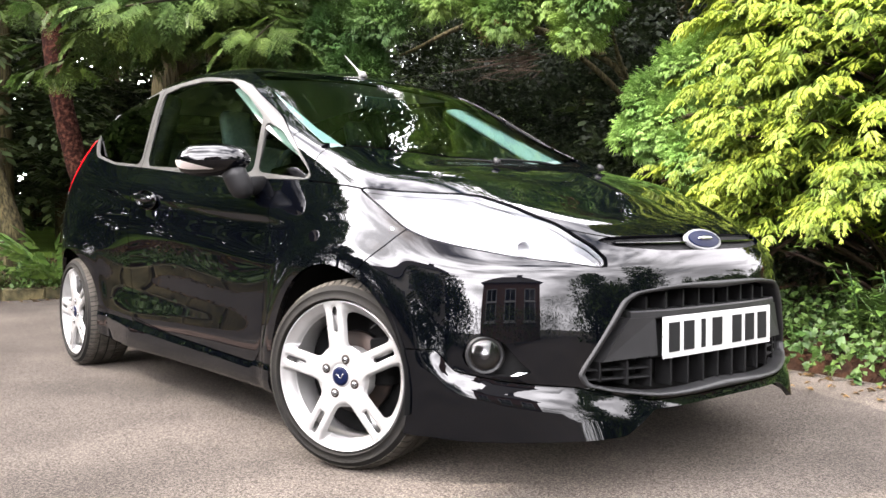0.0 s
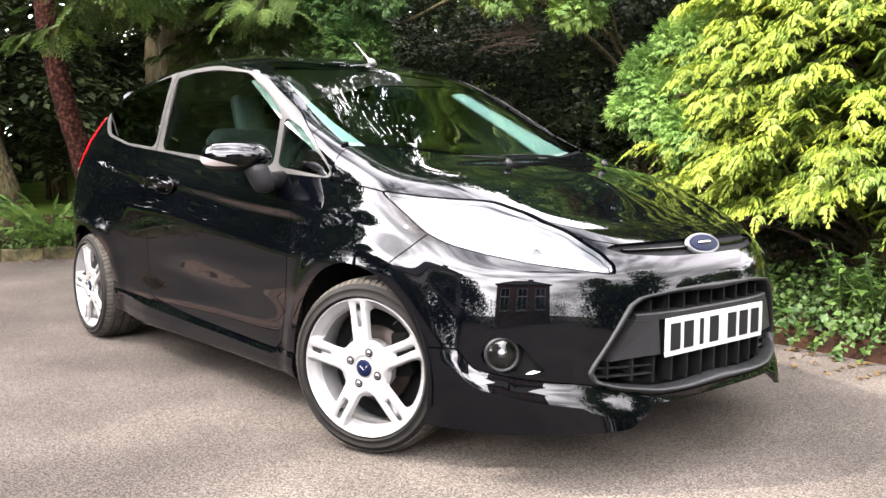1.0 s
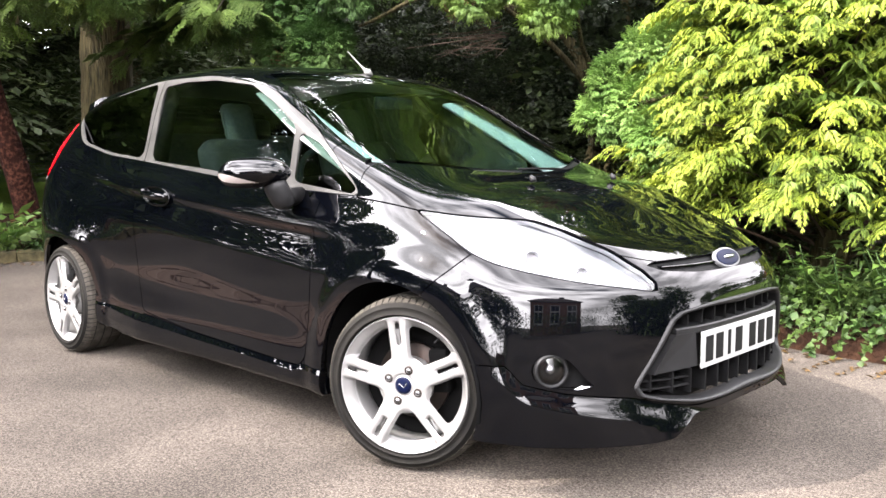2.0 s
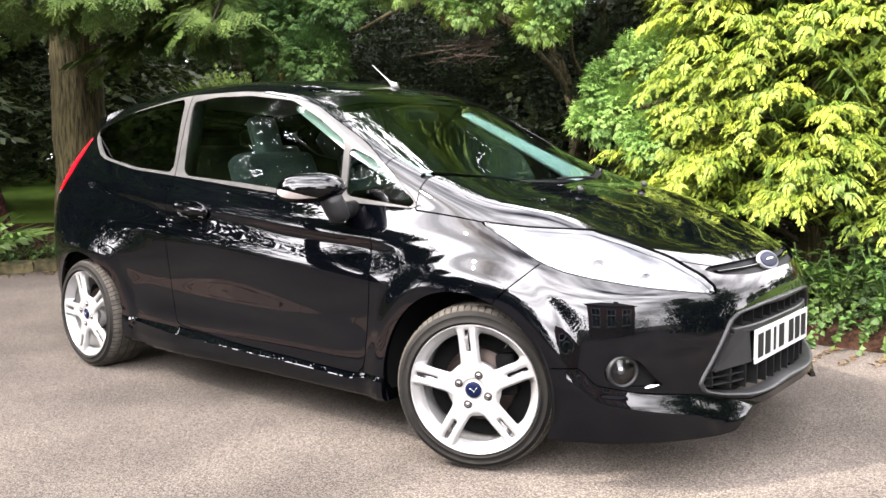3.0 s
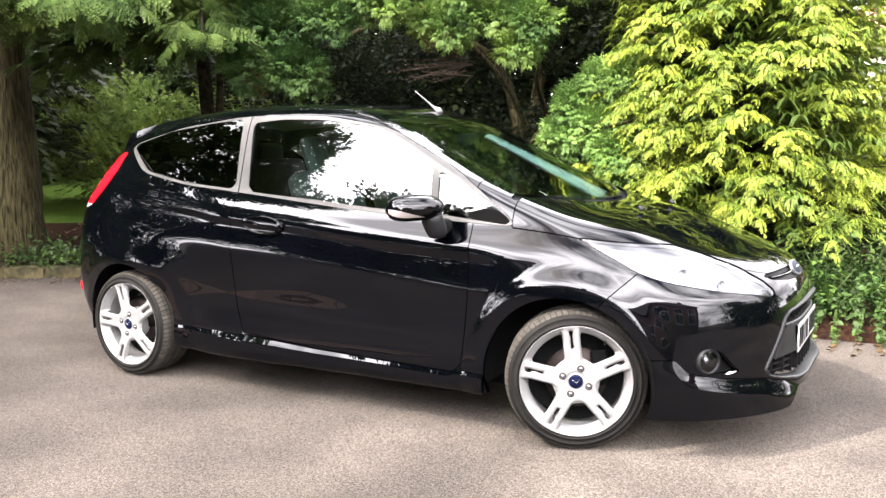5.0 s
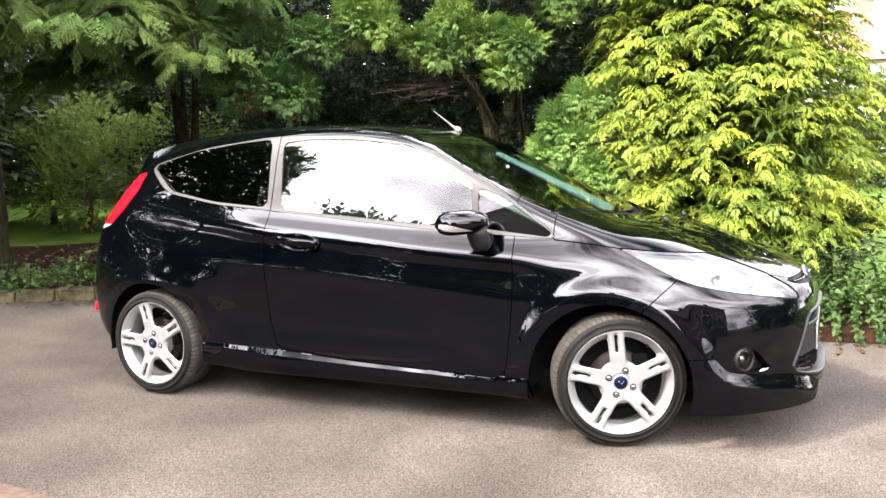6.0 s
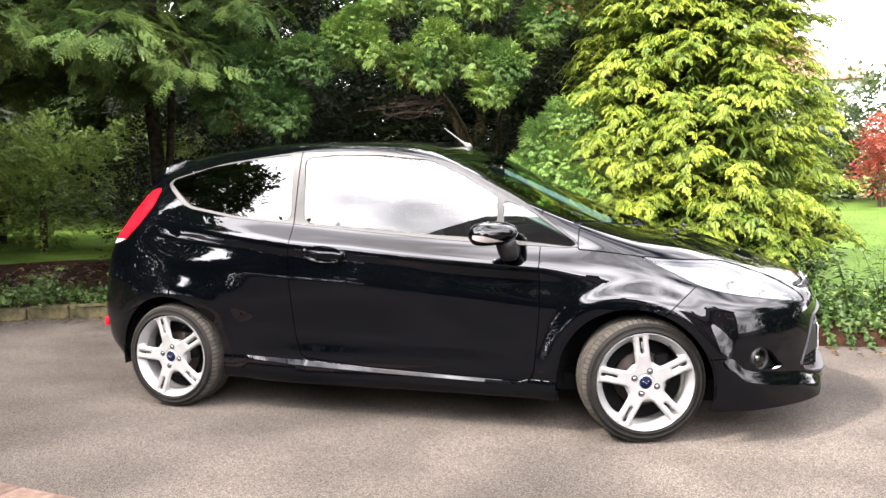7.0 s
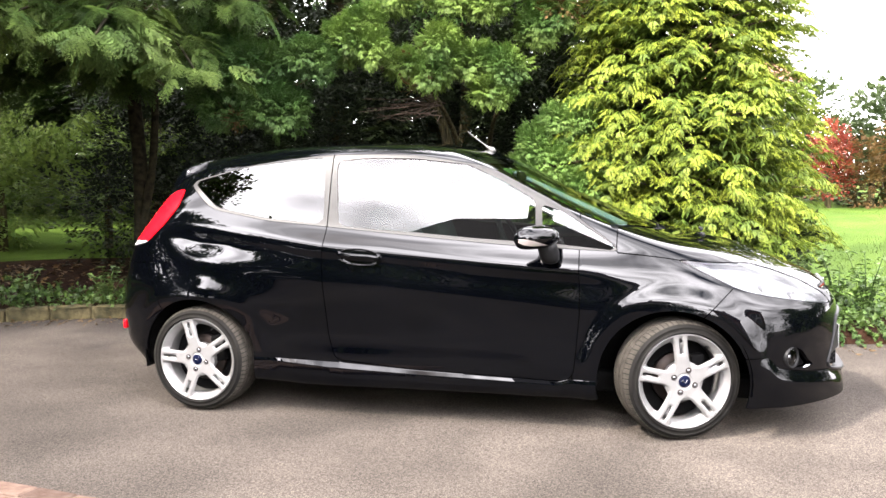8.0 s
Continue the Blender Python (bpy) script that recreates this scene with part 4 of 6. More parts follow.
# aerial, washer jets, wipers, spoiler
V, F = tube([(-1.045, 0, 1.375), (-1.05, 0, 1.392), (-1.075, 0, 1.405), (-1.10, 0, 1.425), (-1.19, 0, 1.495)], [.022, .017, .007, .0035, .0022], 10)
solid("aerial", V, F, shader("pale_aerial", (.10, .10, .095), .5), car, "grey roof aerial")
for y in (-.25, .25):
    V, F = tube([(.10, y, .918), (.098, y, .928), (.088, y, .934), (.075, y, .932)], [.012, .011, .009, .003], 10)
    solid("washer_jet", V, F, GREY_PLASTIC, car)
for base, tip, bow in (((-.17, -.05, .945), (-.215, -.58, .948), .006), ((-.16, .36, .948), (-.125, -.04, .958), .006)):
    p = [np.array(base) + (np.array(tip) - np.array(base)) * k / 9 + np.array([-.0, 0, bow * math.sin(math.pi * k / 9)]) for k in range(10)]
    p = [np.array([cowl(q[1]) - .01 + .02 * (1 - k / 9), q[1], q[2]]) for k, q in enumerate(p)]
    V, F = tube(p, [.006] * 5 + [.004] * 5, 8)
    arm = solid("wiper_arm", V, F, PLASTIC, car, "black wiper arm")
V, F = [], []
for i in range(21):                                              # roof spoiler over the tailgate
    y = -.56 + 1.12 * i / 20
    e = (abs(y) / .56) ** 3
    V += [(-2.58 + .02 * e, y, 1.374 - .05 * e), (-2.74 + .05 * e, y, 1.352 - .056 * e), (-2.83 + .10 * e, y, 1.322 - .075 * e), (-2.845 + .10 * e, y, 1.300 - .080 * e), (-2.83 + .06 * e, y, 1.245 - .060 * e), (-2.70, y, 1.20 - .03 * e)]
for i in range(20):
    for j in range(6):
        F.append((i * 6 + j, i * 6 + 6 + j, i * 6 + 6 + (j + 1) % 6, i * 6 + (j + 1) % 6))
F += [tuple(range(6)), tuple(120 + j for j in range(6))[::-1]]
solid("roof_spoiler", V, F, PAINT, car)
part("rear_reflector", block((.02, .05, .05), (-3.02, -.665, .44), .006), RED_LENS, car)


# ---- wheels ----
def smooth_max(rows, k=.004):
    rows = np.array(rows)
    m = rows.max(0)
    return m + k * np.log(np.exp((rows - m) / k).sum(0))


def window(r, a):
    """Negative inside the openings on both sides of a spoke that stands at angle 0."""
    side = np.pi / 5 * 2
    best = np.full(r.shape, 1.0)
    for sgn in (-1, 1):
        best = np.minimum(best, smooth_max([r - .197, .100 - r, .0385 - sgn * r * np.sin(a), .0385 - r * np.sin(side - sgn * a)]) - .002)
    return best


def face_sector():
    """A fifth of the wheel's face: a twin spoke with its slot, and its share of hub and dish."""
    rs = np.linspace(.030, .233, 62)
    angles = np.linspace(-np.pi / 5, np.pi / 5, 61)
    R, A = np.meshgrid(rs, angles, indexing="ij")
    R, A = R.ravel(), A.ravel()
    x = R * np.sin(A)
    dish = np.interp(R, [.03, .08, .105, .197, .222, .229, .233], [-.014, -.014, -.004, .014, -.010, -.019, -.020])
    crown = np.interp(R, [.03, .075, .12, .19, .22, .233], [-.014, -.015, -.018, -.019, -.019, -.020])
    y = dish + (crown - dish) * ramp((.046 - np.abs(x)) / .015)
    slot = smooth_max([np.abs(x) - .0088, R - .216, .135 - R])
    y += .006 * ramp(1 - window(R, A) / .009) + .005 * ramp(1 - slot / .006)
    y += .004 * ramp(1 - np.abs(R - .036) / .006)
    grid = np.stack([x, y, R * np.cos(A), R, A], 1)
    m = len(angles)
    quads = [[i * m + j, i * m + j + 1, i * m + m + j + 1, i * m + m + j] for i in range(61) for j in range(m - 1)]
    _, patch = cut((grid, quads), window(R, A))
    r, a = patch[0][:, 3], patch[0][:, 4]
    _, patch = cut(patch, smooth_max([np.abs(r * np.sin(a)) - .0088, r - .216, .135 - r]))
    return patch


SECTOR = face_sector()


def make_wheel(steer, centre, sgn, spin):
    """A wheel with its outer face towards -y, then turned and placed."""
    m = Matrix.Translation(centre) @ Matrix.Rotation(radians(steer), 4, "Z") @ Matrix.Rotation(math.pi if sgn > 0 else 0, 4, "Z")
    roll = Matrix.Rotation(radians(spin), 4, "Y")
    V, F = lathe([(.228, .16), (.224, .15), (.205, .13), (.203, .03), (.216, .006), (.229, -.0195), (.2325, -.0205), (.235, -.016), (.233, .0)], 72)
    rim = solid("wheel", V, F, ALLOY, car, "silver five-spoke alloy wheel")
    rim.matrix_local = m @ roll @ Matrix.Diagonal((.936, 1, .936, 1))
    first = None
    for k in range(5):
        if first is None:
            first = panel("spoke", SECTOR, ALLOY, rim, depth=.034)
        else:
            ob = new("spoke", first.data)
            ob.parent = rim
            ob.matrix_local = Matrix.Rotation(2 * math.pi * k / 5, 4, "Y")
    solid("hub", *lathe([(0, -.010), (.036, -.010), (.040, .0), (.085, .01), (.085, .06)], 48), ALLOY, rim)
    pr = [(.232, .165), (.262, .188), (.278, .190), (.289, .178), (.2935, .150), (.2955, .08), (.2945, .035), (.291, .012), (.285, -.006), (.277, -.0165), (.268, -.0205), (.2665, -.0235), (.2645, -.0215), (.254, -.0235), (.2455, -.0245), (.2435, -.028), (.2405, -.027), (.2385, -.018), (.234, -.008), (.225, .02), (.225, .14)]
    solid("tyre", *lathe(pr, 96, close=True), RUBBER, rim, "black low-profile tyre with dusty tread")
    V, F = [], []                                               # tread blocks, rounded off towards the shoulders
    for k in range(72):
        for y0, y1, skew, gap in ((-.012, .030, .020, .10), (.036, .072, 0, .02), (.08, .116, 0, .02), (.122, .172, -.012, .08)):
            a0, a1 = 2 * math.pi * (k + gap) / 72, 2 * math.pi * (k + 1 - gap) / 72
            n = len(V)
            for h in (-.006, .003):
                for y in (y0, (y0 + y1) / 2, y1):
                    rr = np.interp(y, [-.012, -.004, .01, .035, .08, .15, .172], [.2795, .286, .291, .2945, .2955, .2935, .289]) + h
                    for a in (a0, a1):
                        w = a + skew * (y - y0) / .05
                        V.append((rr * math.cos(w), y, rr * math.sin(w)))
            F += [(n + 6, n + 7, n + 9, n + 8), (n + 8, n + 9, n + 11, n + 10), (n, n + 1, n + 7, n + 6), (n + 4, n + 10, n + 11, n + 5), (n, n + 6, n + 8, n + 2), (n + 2, n + 8, n + 10, n + 4), (n + 1, n + 3, n + 9, n + 7), (n + 3, n + 5, n + 11, n + 9)]
    solid("tread", V, F, TREAD, rim, smooth=False)
    solid("brake_disc", *lathe([(.05, .062), (.13, .062), (.132, .068), (.132, .08), (.05, .085)], 48), BRAKE, rim, "dull steel brake disc")
    part("brake_caliper", block((.07, .05, .15), (.105, .075, .03), .012), INNER, rim)
    solid("wheel_back", *lathe([(.0, .10), (.20, .10)], 32), INNER, rim)
    V, F = lathe([(0, -.0185), (.020, -.0175), (.030, -.014), (.032, -.006)], 32)
    solid("hub_cap", V, F, BADGE_BLUE, rim, "dark blue hub cap")
    V, F = tube([(-.016 + .004 * k, -.0185, .007 * math.sin(k * 1.0)) for k in range(9)], .0016, 6)
    solid("cap_mark", V, F, SMOKED, rim)
    for k in range(4):
        a = radians(63) + k * math.pi / 2
        V, F = lathe([(0, -.007), (.006, -.007), (.0088, -.004), (.0088, .012)], 6)
        solid("lug_nut", V + [.057 * math.cos(a), -.013, .057 * math.sin(a)], F, SMOKED, rim)
        V, F = lathe([(.010, -.0165), (.0135, -.0165), (.015, -.0150)], 20)
        solid("lug_seat", V + [.057 * math.cos(a), 0, .057 * math.sin(a)], F, BRAKE, rim)
    V, F = tube([(.138, .02, .150), (.135, -.004, .147), (.131, -.016, .142)], [.004, .004, .003], 8)
    solid("valve", V, F, PLASTIC, rim)
    return rim


make_wheel(0, (AXLE_R, -.812, .290), -1, -14)
make_wheel(0, (AXLE_R, .812, .290), 1, 20)
make_wheel(22, (AXLE_F, -.775, .290), -1, -6)
make_wheel(22, (AXLE_F, .775, .290), 1, 40)

# ---- inside the car ----
def seat(x, y):
    bm = block((.48, .47, .16), (x + .22, y, .46), .06, segments=3)
    part("seat_cushion", bm, SEAT_DARK, car)
    tilt = Matrix.Rotation(radians(-20), 3, "Y")
    part("seat_back", block((.14, .46, .60), (x - .10, y, .80), .06, tilt, 3), SEAT_DARK, car)
    part("headrest", block((.07, .16, .25), (x - .225, y, 1.14), .04, tilt, 3), SEAT, car, "grey headrest")


seat(-1.35, -.34)
seat(-1.35, .34)
part("rear_bench", block((.45, 1.16, .2), (-2.1, 0, .52), .06), SEAT, car)
part("rear_backrest", block((.14, 1.16, .58), (-2.38, 0, .86), .05, Matrix.Rotation(radians(-18), 3, "Y")), SEAT, car)
for y in (-.33, .33):
    part("headrest", block((.08, .24, .14), (-2.50, y, 1.17), .035), SEAT, car)
V, F = [], []
for i in range(17):                                              # dashboard
    y = -.64 + 1.28 * i / 16
    hood = .035 * math.exp(-((y + .34) / .16) ** 2)
    V += [(cowl(y) - .02, y, .93), (-.42 - .1 * abs(y), y, .945 + hood), (-.68, y, .93 + hood), (-.74, y, .87), (-.70, y, .70), (-.55, y, .45)]
for i in range(16):
    for j in range(5):
        F.append((i * 6 + j, i * 6 + j + 1, i * 6 + 7 + j, i * 6 + 6 + j))
solid("dashboard", V, F, PLASTIC, car, "dark dashboard")
ringp = [(0, .18 * math.cos(2 * math.pi * k / 32), .18 * math.sin(2 * math.pi * k / 32)) for k in range(33)]
V, F = tube(ringp, .014, 8, caps=False)
V = tilted(V, (-.86, -.34, .88), 25)
W, G = tube([(-.76, -.34, .85), (-.86, -.34, .88)], .04, 10)
solid("steering_wheel", *joined((V, F), (W, G)), PLASTIC, car)
for y0, z0, y1, z1 in ((-.665, .90, -.56, 1.30), (.665, .90, .56, 1.30)):
    e = 1 if y0 > 0 else -1
    V, F = tube([(-.34, e * .555, .925), (-.66, e * .565, 1.078), (-1.02, e * .528, 1.260)], [.125, .110, .085], 14, squash=.20)
    solid("pillar_lining", V, F, HEADLINE, car, "pale pillar lining")
    V, F = tube([(-1.78, y0 * .98, .95), (-1.80, y1 * .99, 1.33)], .04, 8, squash=.5)
    solid("pillar_lining", V, F, SEAT, car)
V, F = [], []
for i in range(9):
    y = -.50 + i * .125
    V += [(-1.06, y, 1.345 - .12 * y * y), (-1.75, y, 1.40 - .12 * y * y), (-2.5, y, 1.35 - .12 * y * y)]
for i in range(8):
    for j in range(2):
        F.append((i * 3 + j, i * 3 + j + 1, i * 3 + 4 + j, i * 3 + 3 + j))
solid("headlining", V, F, HEADLINE, car)
part("rear_view_mirror", block((.02, .22, .055), (-.88, 0, 1.24), .01), PLASTIC, car)
part("car_floor", block((2.2, 1.3, .04), (-1.5, 0, .30), .01), INNER, car)


# ---- ground, border, garden ----
rng = np.random.default_rng(7)
KERB = [(-7.3, -6.0), (-7.05, -3.0), (-6.93, -1.2), (-6.9, -.1), (-6.85, .35), (-6.65, .95), (-6.1, 1.33), (-5.5, 1.68), (-4.9, 1.90), (-4.0, 2.02), (-2.5, 2.02), (-1.0, 1.95), (0.0, 1.86), (.6, 1.80), (1.0, 1.82), (1.5, 1.92), (2.5, 2.1), (4.5, 2.4), (8, 2.6), (14, 2.6)]


def along(line, step):
    """Evenly spaced places and headings on a smooth line through the points."""
    p = np.array(line, float)
    p = pchip(p, np.linspace(0, len(p) - 1, len(p) * 30))
    d = np.concatenate([[0], np.cumsum(np.linalg.norm(np.diff(p, axis=0), axis=1))])
    at = np.arange(0, d[-1], step)
    q = np.stack([np.interp(at, d, p[:, k]) for k in range(p.shape[1])], 1)
    w = np.gradient(q, axis=0)
    return q, w / np.linalg.norm(w, axis=1)[:, None]


def lawn_z(back, x=0.0):
    """The garden's height at a distance behind the kerb."""
    return np.interp(back, [0, .15, .5, 1.5, 4, 12, 40, 400], [.085, .11, .16, .24, .36, .62, 1.2, 2.0])


edge = np.array([-80, -40, -20, -12, -8, -6, -5, -4, -3, -2, -1, 0, 1, 2, 3, 4, 6, 9, 14, 25, 50, 90, 400.])
xs = np.concatenate([[-400], edge])
V = [(x, y, -0.02 if abs(y) > 60 or abs(x) > 60 else .011) for x in xs for y in np.concatenate([[-400], edge])]
n = len(xs)
F = [(i * n + j, (i + 1) * n + j, (i + 1) * n + j + 1, i * n + j + 1) for i in range(n - 1) for j in range(n - 1)]
ground = solid("ground", V, F, ASPHALT, smooth=False)
tagged(ground, "dry grey asphalt drive with fine loose grit", "driveway", kind="structure")

kerb_line, kerb_way = along(KERB, .12)
backs = [-.06, .05, .15, .35, .7, 1.2, 2, 3, 4.5, 7, 11, 18, 30, 60, 150, 380]
V, F = [], []
for q, w in zip(kerb_line, kerb_way):
    out = np.array([-w[1], w[0]])
    for b in backs:
        far = out * b if b < 4 else np.array([out[0] * 4, out[1] * 4]) + np.array([.45 * out[0] - .0, max(.35, out[1])]) * (b - 4)
        p = q + far
        V.append((p[0], p[1], -.02 if b < 0 else lawn_z(b) + (.03 * noise.noise((p[0] * .9, p[1] * .9, 0)) if b > .2 else 0)))
m = len(backs)
F = [(i * m + j, (i + 1) * m + j, (i + 1) * m + j + 1, i * m + j + 1) for i in range(len(kerb_line) - 1) for j in range(m - 1)]
V = np.array(V)
# the left bed takes an extra row of soil in place of lawn shade
bed_faces = [f for k, f in enumerate(F) if k % (m - 1) < (7 if V[f[0]][0] < -3.2 else 9 if V[f[0]][0] < -.4 else 4 if V[f[0]][0] < 1 else 3)]
lawn_faces = [f for k, f in enumerate(F) if k % (m - 1) >= (7 if V[F[k][0]][0] < -3.2 else 9 if V[F[k][0]][0] < -.4 else 4 if V[F[k][0]][0] < 1 else 3)]


def compact(V, F):
    used = sorted({i for f in F for i in f})
    back = {o: k for k, o in enumerate(used)}
    return V[used], [tuple(back[i] for i in f) for f in F]


bed = solid("garden_bed", *compact(V, bed_faces), SOIL)
tagged(bed, "brown soil bed under conifers with leaf litter", "flower bed", kind="structure")
lawn = solid("lawn", *compact(V, lawn_faces), LAWN)
tagged(lawn, "bright green mown lawn behind the border", "lawn", kind="structure")


# ---- leaves ----
def spray(count, length, width, droop):
    """A flat feathery spray: leaflets in pairs along a bent rib, as places and triangles."""
    V, F = [], []

    def rib(u):
        return np.array([length * u, 0, -droop * u * u])
    for k in range(count):
        u = (k + .6) / count
        for sgn in (-1, 1):
            q = rib(u * .86)
            w = width * (1 - .55 * u) * (.75 + .25 * math.sin(k * 2.3))
            tip = q + np.array([w * .75, sgn * w, -droop * .35 * u - .1 * w])
            side = np.array([w * .34, -sgn * w * .10, .12 * w])
            n = len(V)
            V += [q, q + (tip - q) * .55 + side, tip, q + (tip - q) * .55 - side * .8]
            F += [(n, n + 1, n + 2), (n, n + 2, n + 3)]
    n = len(V)
    q = rib(.7)
    V += [q, rib(.9) + [0, width * .22, 0], rib(1.12), rib(.9) - [0, width * .22, 0]]
    F += [(n, n + 1, n + 2), (n, n + 2, n + 3)]
    return np.array(V), np.array(F)


def blade(length, width):
    """A single pointed leaf, folded along its middle."""
    return np.array([(0, 0, 0), (length * .45, width / 2, width * .2), (length, 0, -length * .12), (length * .45, -width / 2, width * .2)]), np.array([(0, 1, 2), (0, 2, 3)])


def scatter(name, template, at, heading, up, size, material, parent=None, label="", category="", kind=""):
    """Many copies of a template as one mesh: each at a place, its rib along heading."""
    T, tri = template
    h = heading / (np.linalg.norm(heading, axis=1)[:, None] + 1e-9)
    s = np.cross(up, h)
    s /= np.linalg.norm(s, axis=1)[:, None] + 1e-9
    u = np.cross(h, s)
    M = np.stack([h, s, u], axis=1) * size[:, None, None]
    V = (np.einsum("tk,nkj->ntj", T, M) + at[:, None, :]).reshape(-1, 3)
    F = (tri[None] + (np.arange(len(at)) * len(T))[:, None, None]).reshape(-1, 3)
    me = bpy.data.meshes.new(name)
    me.vertices.add(len(V))
    me.vertices.foreach_set("co", V.astype(np.float32).ravel())
    me.loops.add(len(F) * 3)
    me.loops.foreach_set("vertex_index", F.astype(np.int32).ravel())
    me.polygons.add(len(F))
    me.polygons.foreach_set("loop_start", np.arange(0, len(F) * 3, 3, dtype=np.int32))
    me.polygons.foreach_set("loop_total", np.full(len(F), 3, dtype=np.int32))
    me.update(calc_edges=True)
    me.materials.append(material)
    ob = new(name, me)
    ob.parent = parent
    return tagged(ob, label, category, kind=kind)


def units(n):
    d = rng.normal(size=(n, 3))
    return d / np.linalg.norm(d, axis=1)[:, None]


def trunk(points, radii, material, parent, name="trunk", sides=14, rough=.12):
    """A tapered, uneven trunk or limb."""
    p = pchip(np.array(points, float), np.linspace(0, len(points) - 1, len(points) * 6))
    r = np.interp(np.linspace(0, len(points) - 1, len(points) * 6), np.arange(len(points)), radii)
    V, F = tube(p, r, sides)
    c = np.repeat(p, sides, axis=0)
    k = np.array([1 + rough * noise.noise(Vector(q * 5.0)) + rough * .7 * noise.noise(Vector(q * 14.0)) for q in V])
    V = c + (V - c) * k[:, None]
    return solid(name, V, F, material, parent)


FAN = spray(7, .24, .085, .06)


def frond(ribs, twigs, length, width, droop):
    """A flat feathery frond: side ribs in pairs, each set with small pointed leaflets."""
    V, F = [], []
    for k in range(ribs + 1):
        u = (k + .7) / (ribs + 1)
        for sgn in (-1, 1) if k < ribs else (0,):
            q = np.array([length * u * .8, 0, -droop * u * u])
            w = width * (1.15 - .85 * u) * (.8 + .2 * math.sin(k * 2.7 + sgn))
            way = np.array([.80, sgn * .60, -.22 - .3 * u]) if sgn else np.array([1.0, 0, -.5])
            for j in range(twigs):
                p = q + way * w * (j + .5) / twigs
                b = w * .48 * (1.1 - .5 * j / twigs)
                for e in (-1, 1):
                    n = len(V)
                    V += [p, p + np.array([b * .75, e * b * .18 + sgn * b * .2, -.05 * b]), p + np.array([b * .62, e * b * .72 + sgn * b * .25, -.28 * b])]
                    F.append((n, n + 1, n + 2))
    return np.array(V), np.array(F)


def fingered(pairs, length, finger, droop, forks=2, only=None):
    """A flat conifer spray: fingers in pairs along an arched rib, each forked and hanging at its tip. only: the base or the tip half."""
    V, F = [], []

    def petal(p, d, w):
        d = np.array(d)
        side = np.cross(d, [0, 0, 1.0])
        side *= w / (np.linalg.norm(side) + 1e-9)
        n = len(V)
        V.extend([p, p + d * .5 + side + [0, 0, .25 * w], p + d + [0, 0, -.30 * np.linalg.norm(d)], p + d * .5 - side + [0, 0, .25 * w]])
        F.extend([(n, n + 1, n + 2), (n, n + 2, n + 3)])
    for k in range(pairs + 1):
        u = (k + .5) / (pairs + .5)
        if only == "base" and u > .5 or only == "tip" and u <= .5:
            continue
        rib = np.array([length * u * .88, 0, length * .25 * math.sin(u * 2.2) - droop * u * u])
        for sgn in (-1, 1) if k < pairs else (0,):
            f = finger * (1.15 - .6 * u) * (.85 + .2 * math.sin(k * 2.9 + sgn))
            d = np.array([f * .80, sgn * f * .66, -f * (.22 + .50 * u)]) if sgn else np.array([f * 1.1, 0, -f * .65])
            petal(rib, d, f * .125)
            if forks:
                petal(rib + d * .35, d * .55 + np.array([f * .22, -sgn * f * .22, -.12 * f]) if sgn else d * .6 + [0, f * .3, 0], f * .12)
            if forks > 1:
                petal(rib + d * .45, d * .50 + np.array([-f * .14, sgn * f * .20, -.16 * f]) if sgn else d * .6 - [0, f * .3, 0], f * .12)
    return np.array(V), np.array(F)


GOLD_BASE, GOLD_TIP = fingered(8, .20, .072, .085, 0, only="base"), fingered(9, .20, .060, .085, only="tip")
SPRAYLET = fingered(3, .058, .033, .006, 1)
FROND = frond(6, 4, .25, .12, .07)
TUFT = spray(4, .085, .034, .01)
COARSE = spray(1, .10, .055, .012)
BUNCH = spray(2, .09, .045, .01)
WIDE_FAN = spray(3, .24, .10, .06)
FERN = spray(9, .55, .11, .20)
"""Crown sprays hang in tiers on limbs that leave the stem at every height."""


def tiered_crown(base, height, low, reach, limbs, per, seed, lift=.18, sag=.42, hang=.6, spread=.85):
    """Places and headings of sprays on tiers of limbs; also the limbs' lines."""
    r = np.random.default_rng(seed)
    at, head, size, lines = [], [], [], []
    for k in range(limbs):
        t = r.random() ** 1.15
        z0 = low + (height - low) * t
        a = r.random() * 2 * math.pi
        R = reach(t) * (.72 + .40 * r.random())
        rise = lift + .25 * t + r.normal() * .08
        d = np.array([math.cos(a), math.sin(a), 0])
        line = [np.array([base[0], base[1], base[2] + z0]) + d * R * u + np.array([0, 0, R * (rise * u - sag * u ** 2.4)]) for u in np.linspace(0, 1, 7)]
        lines.append(line)
        for j in range(per):
            u = .30 + .70 * (j + r.random()) / per
            q = pchip(np.array(line), np.array([u * 6]))[0]
            sgn = 1 if j % 2 else -1
            turn = sgn * (.15 + spread * (1.1 - u) + .45 * r.random())
            h = np.array([math.cos(a + turn), math.sin(a + turn), .16 - hang * u * r.random()])
            at.append(q + d * r.normal() * .03 + [0, 0, r.normal() * .03])
            head.append(h)
            size.append((.75 + .55 * r.random()) * (1.15 - .3 * t))
    return np.array(at), np.array(head), np.array(size), lines


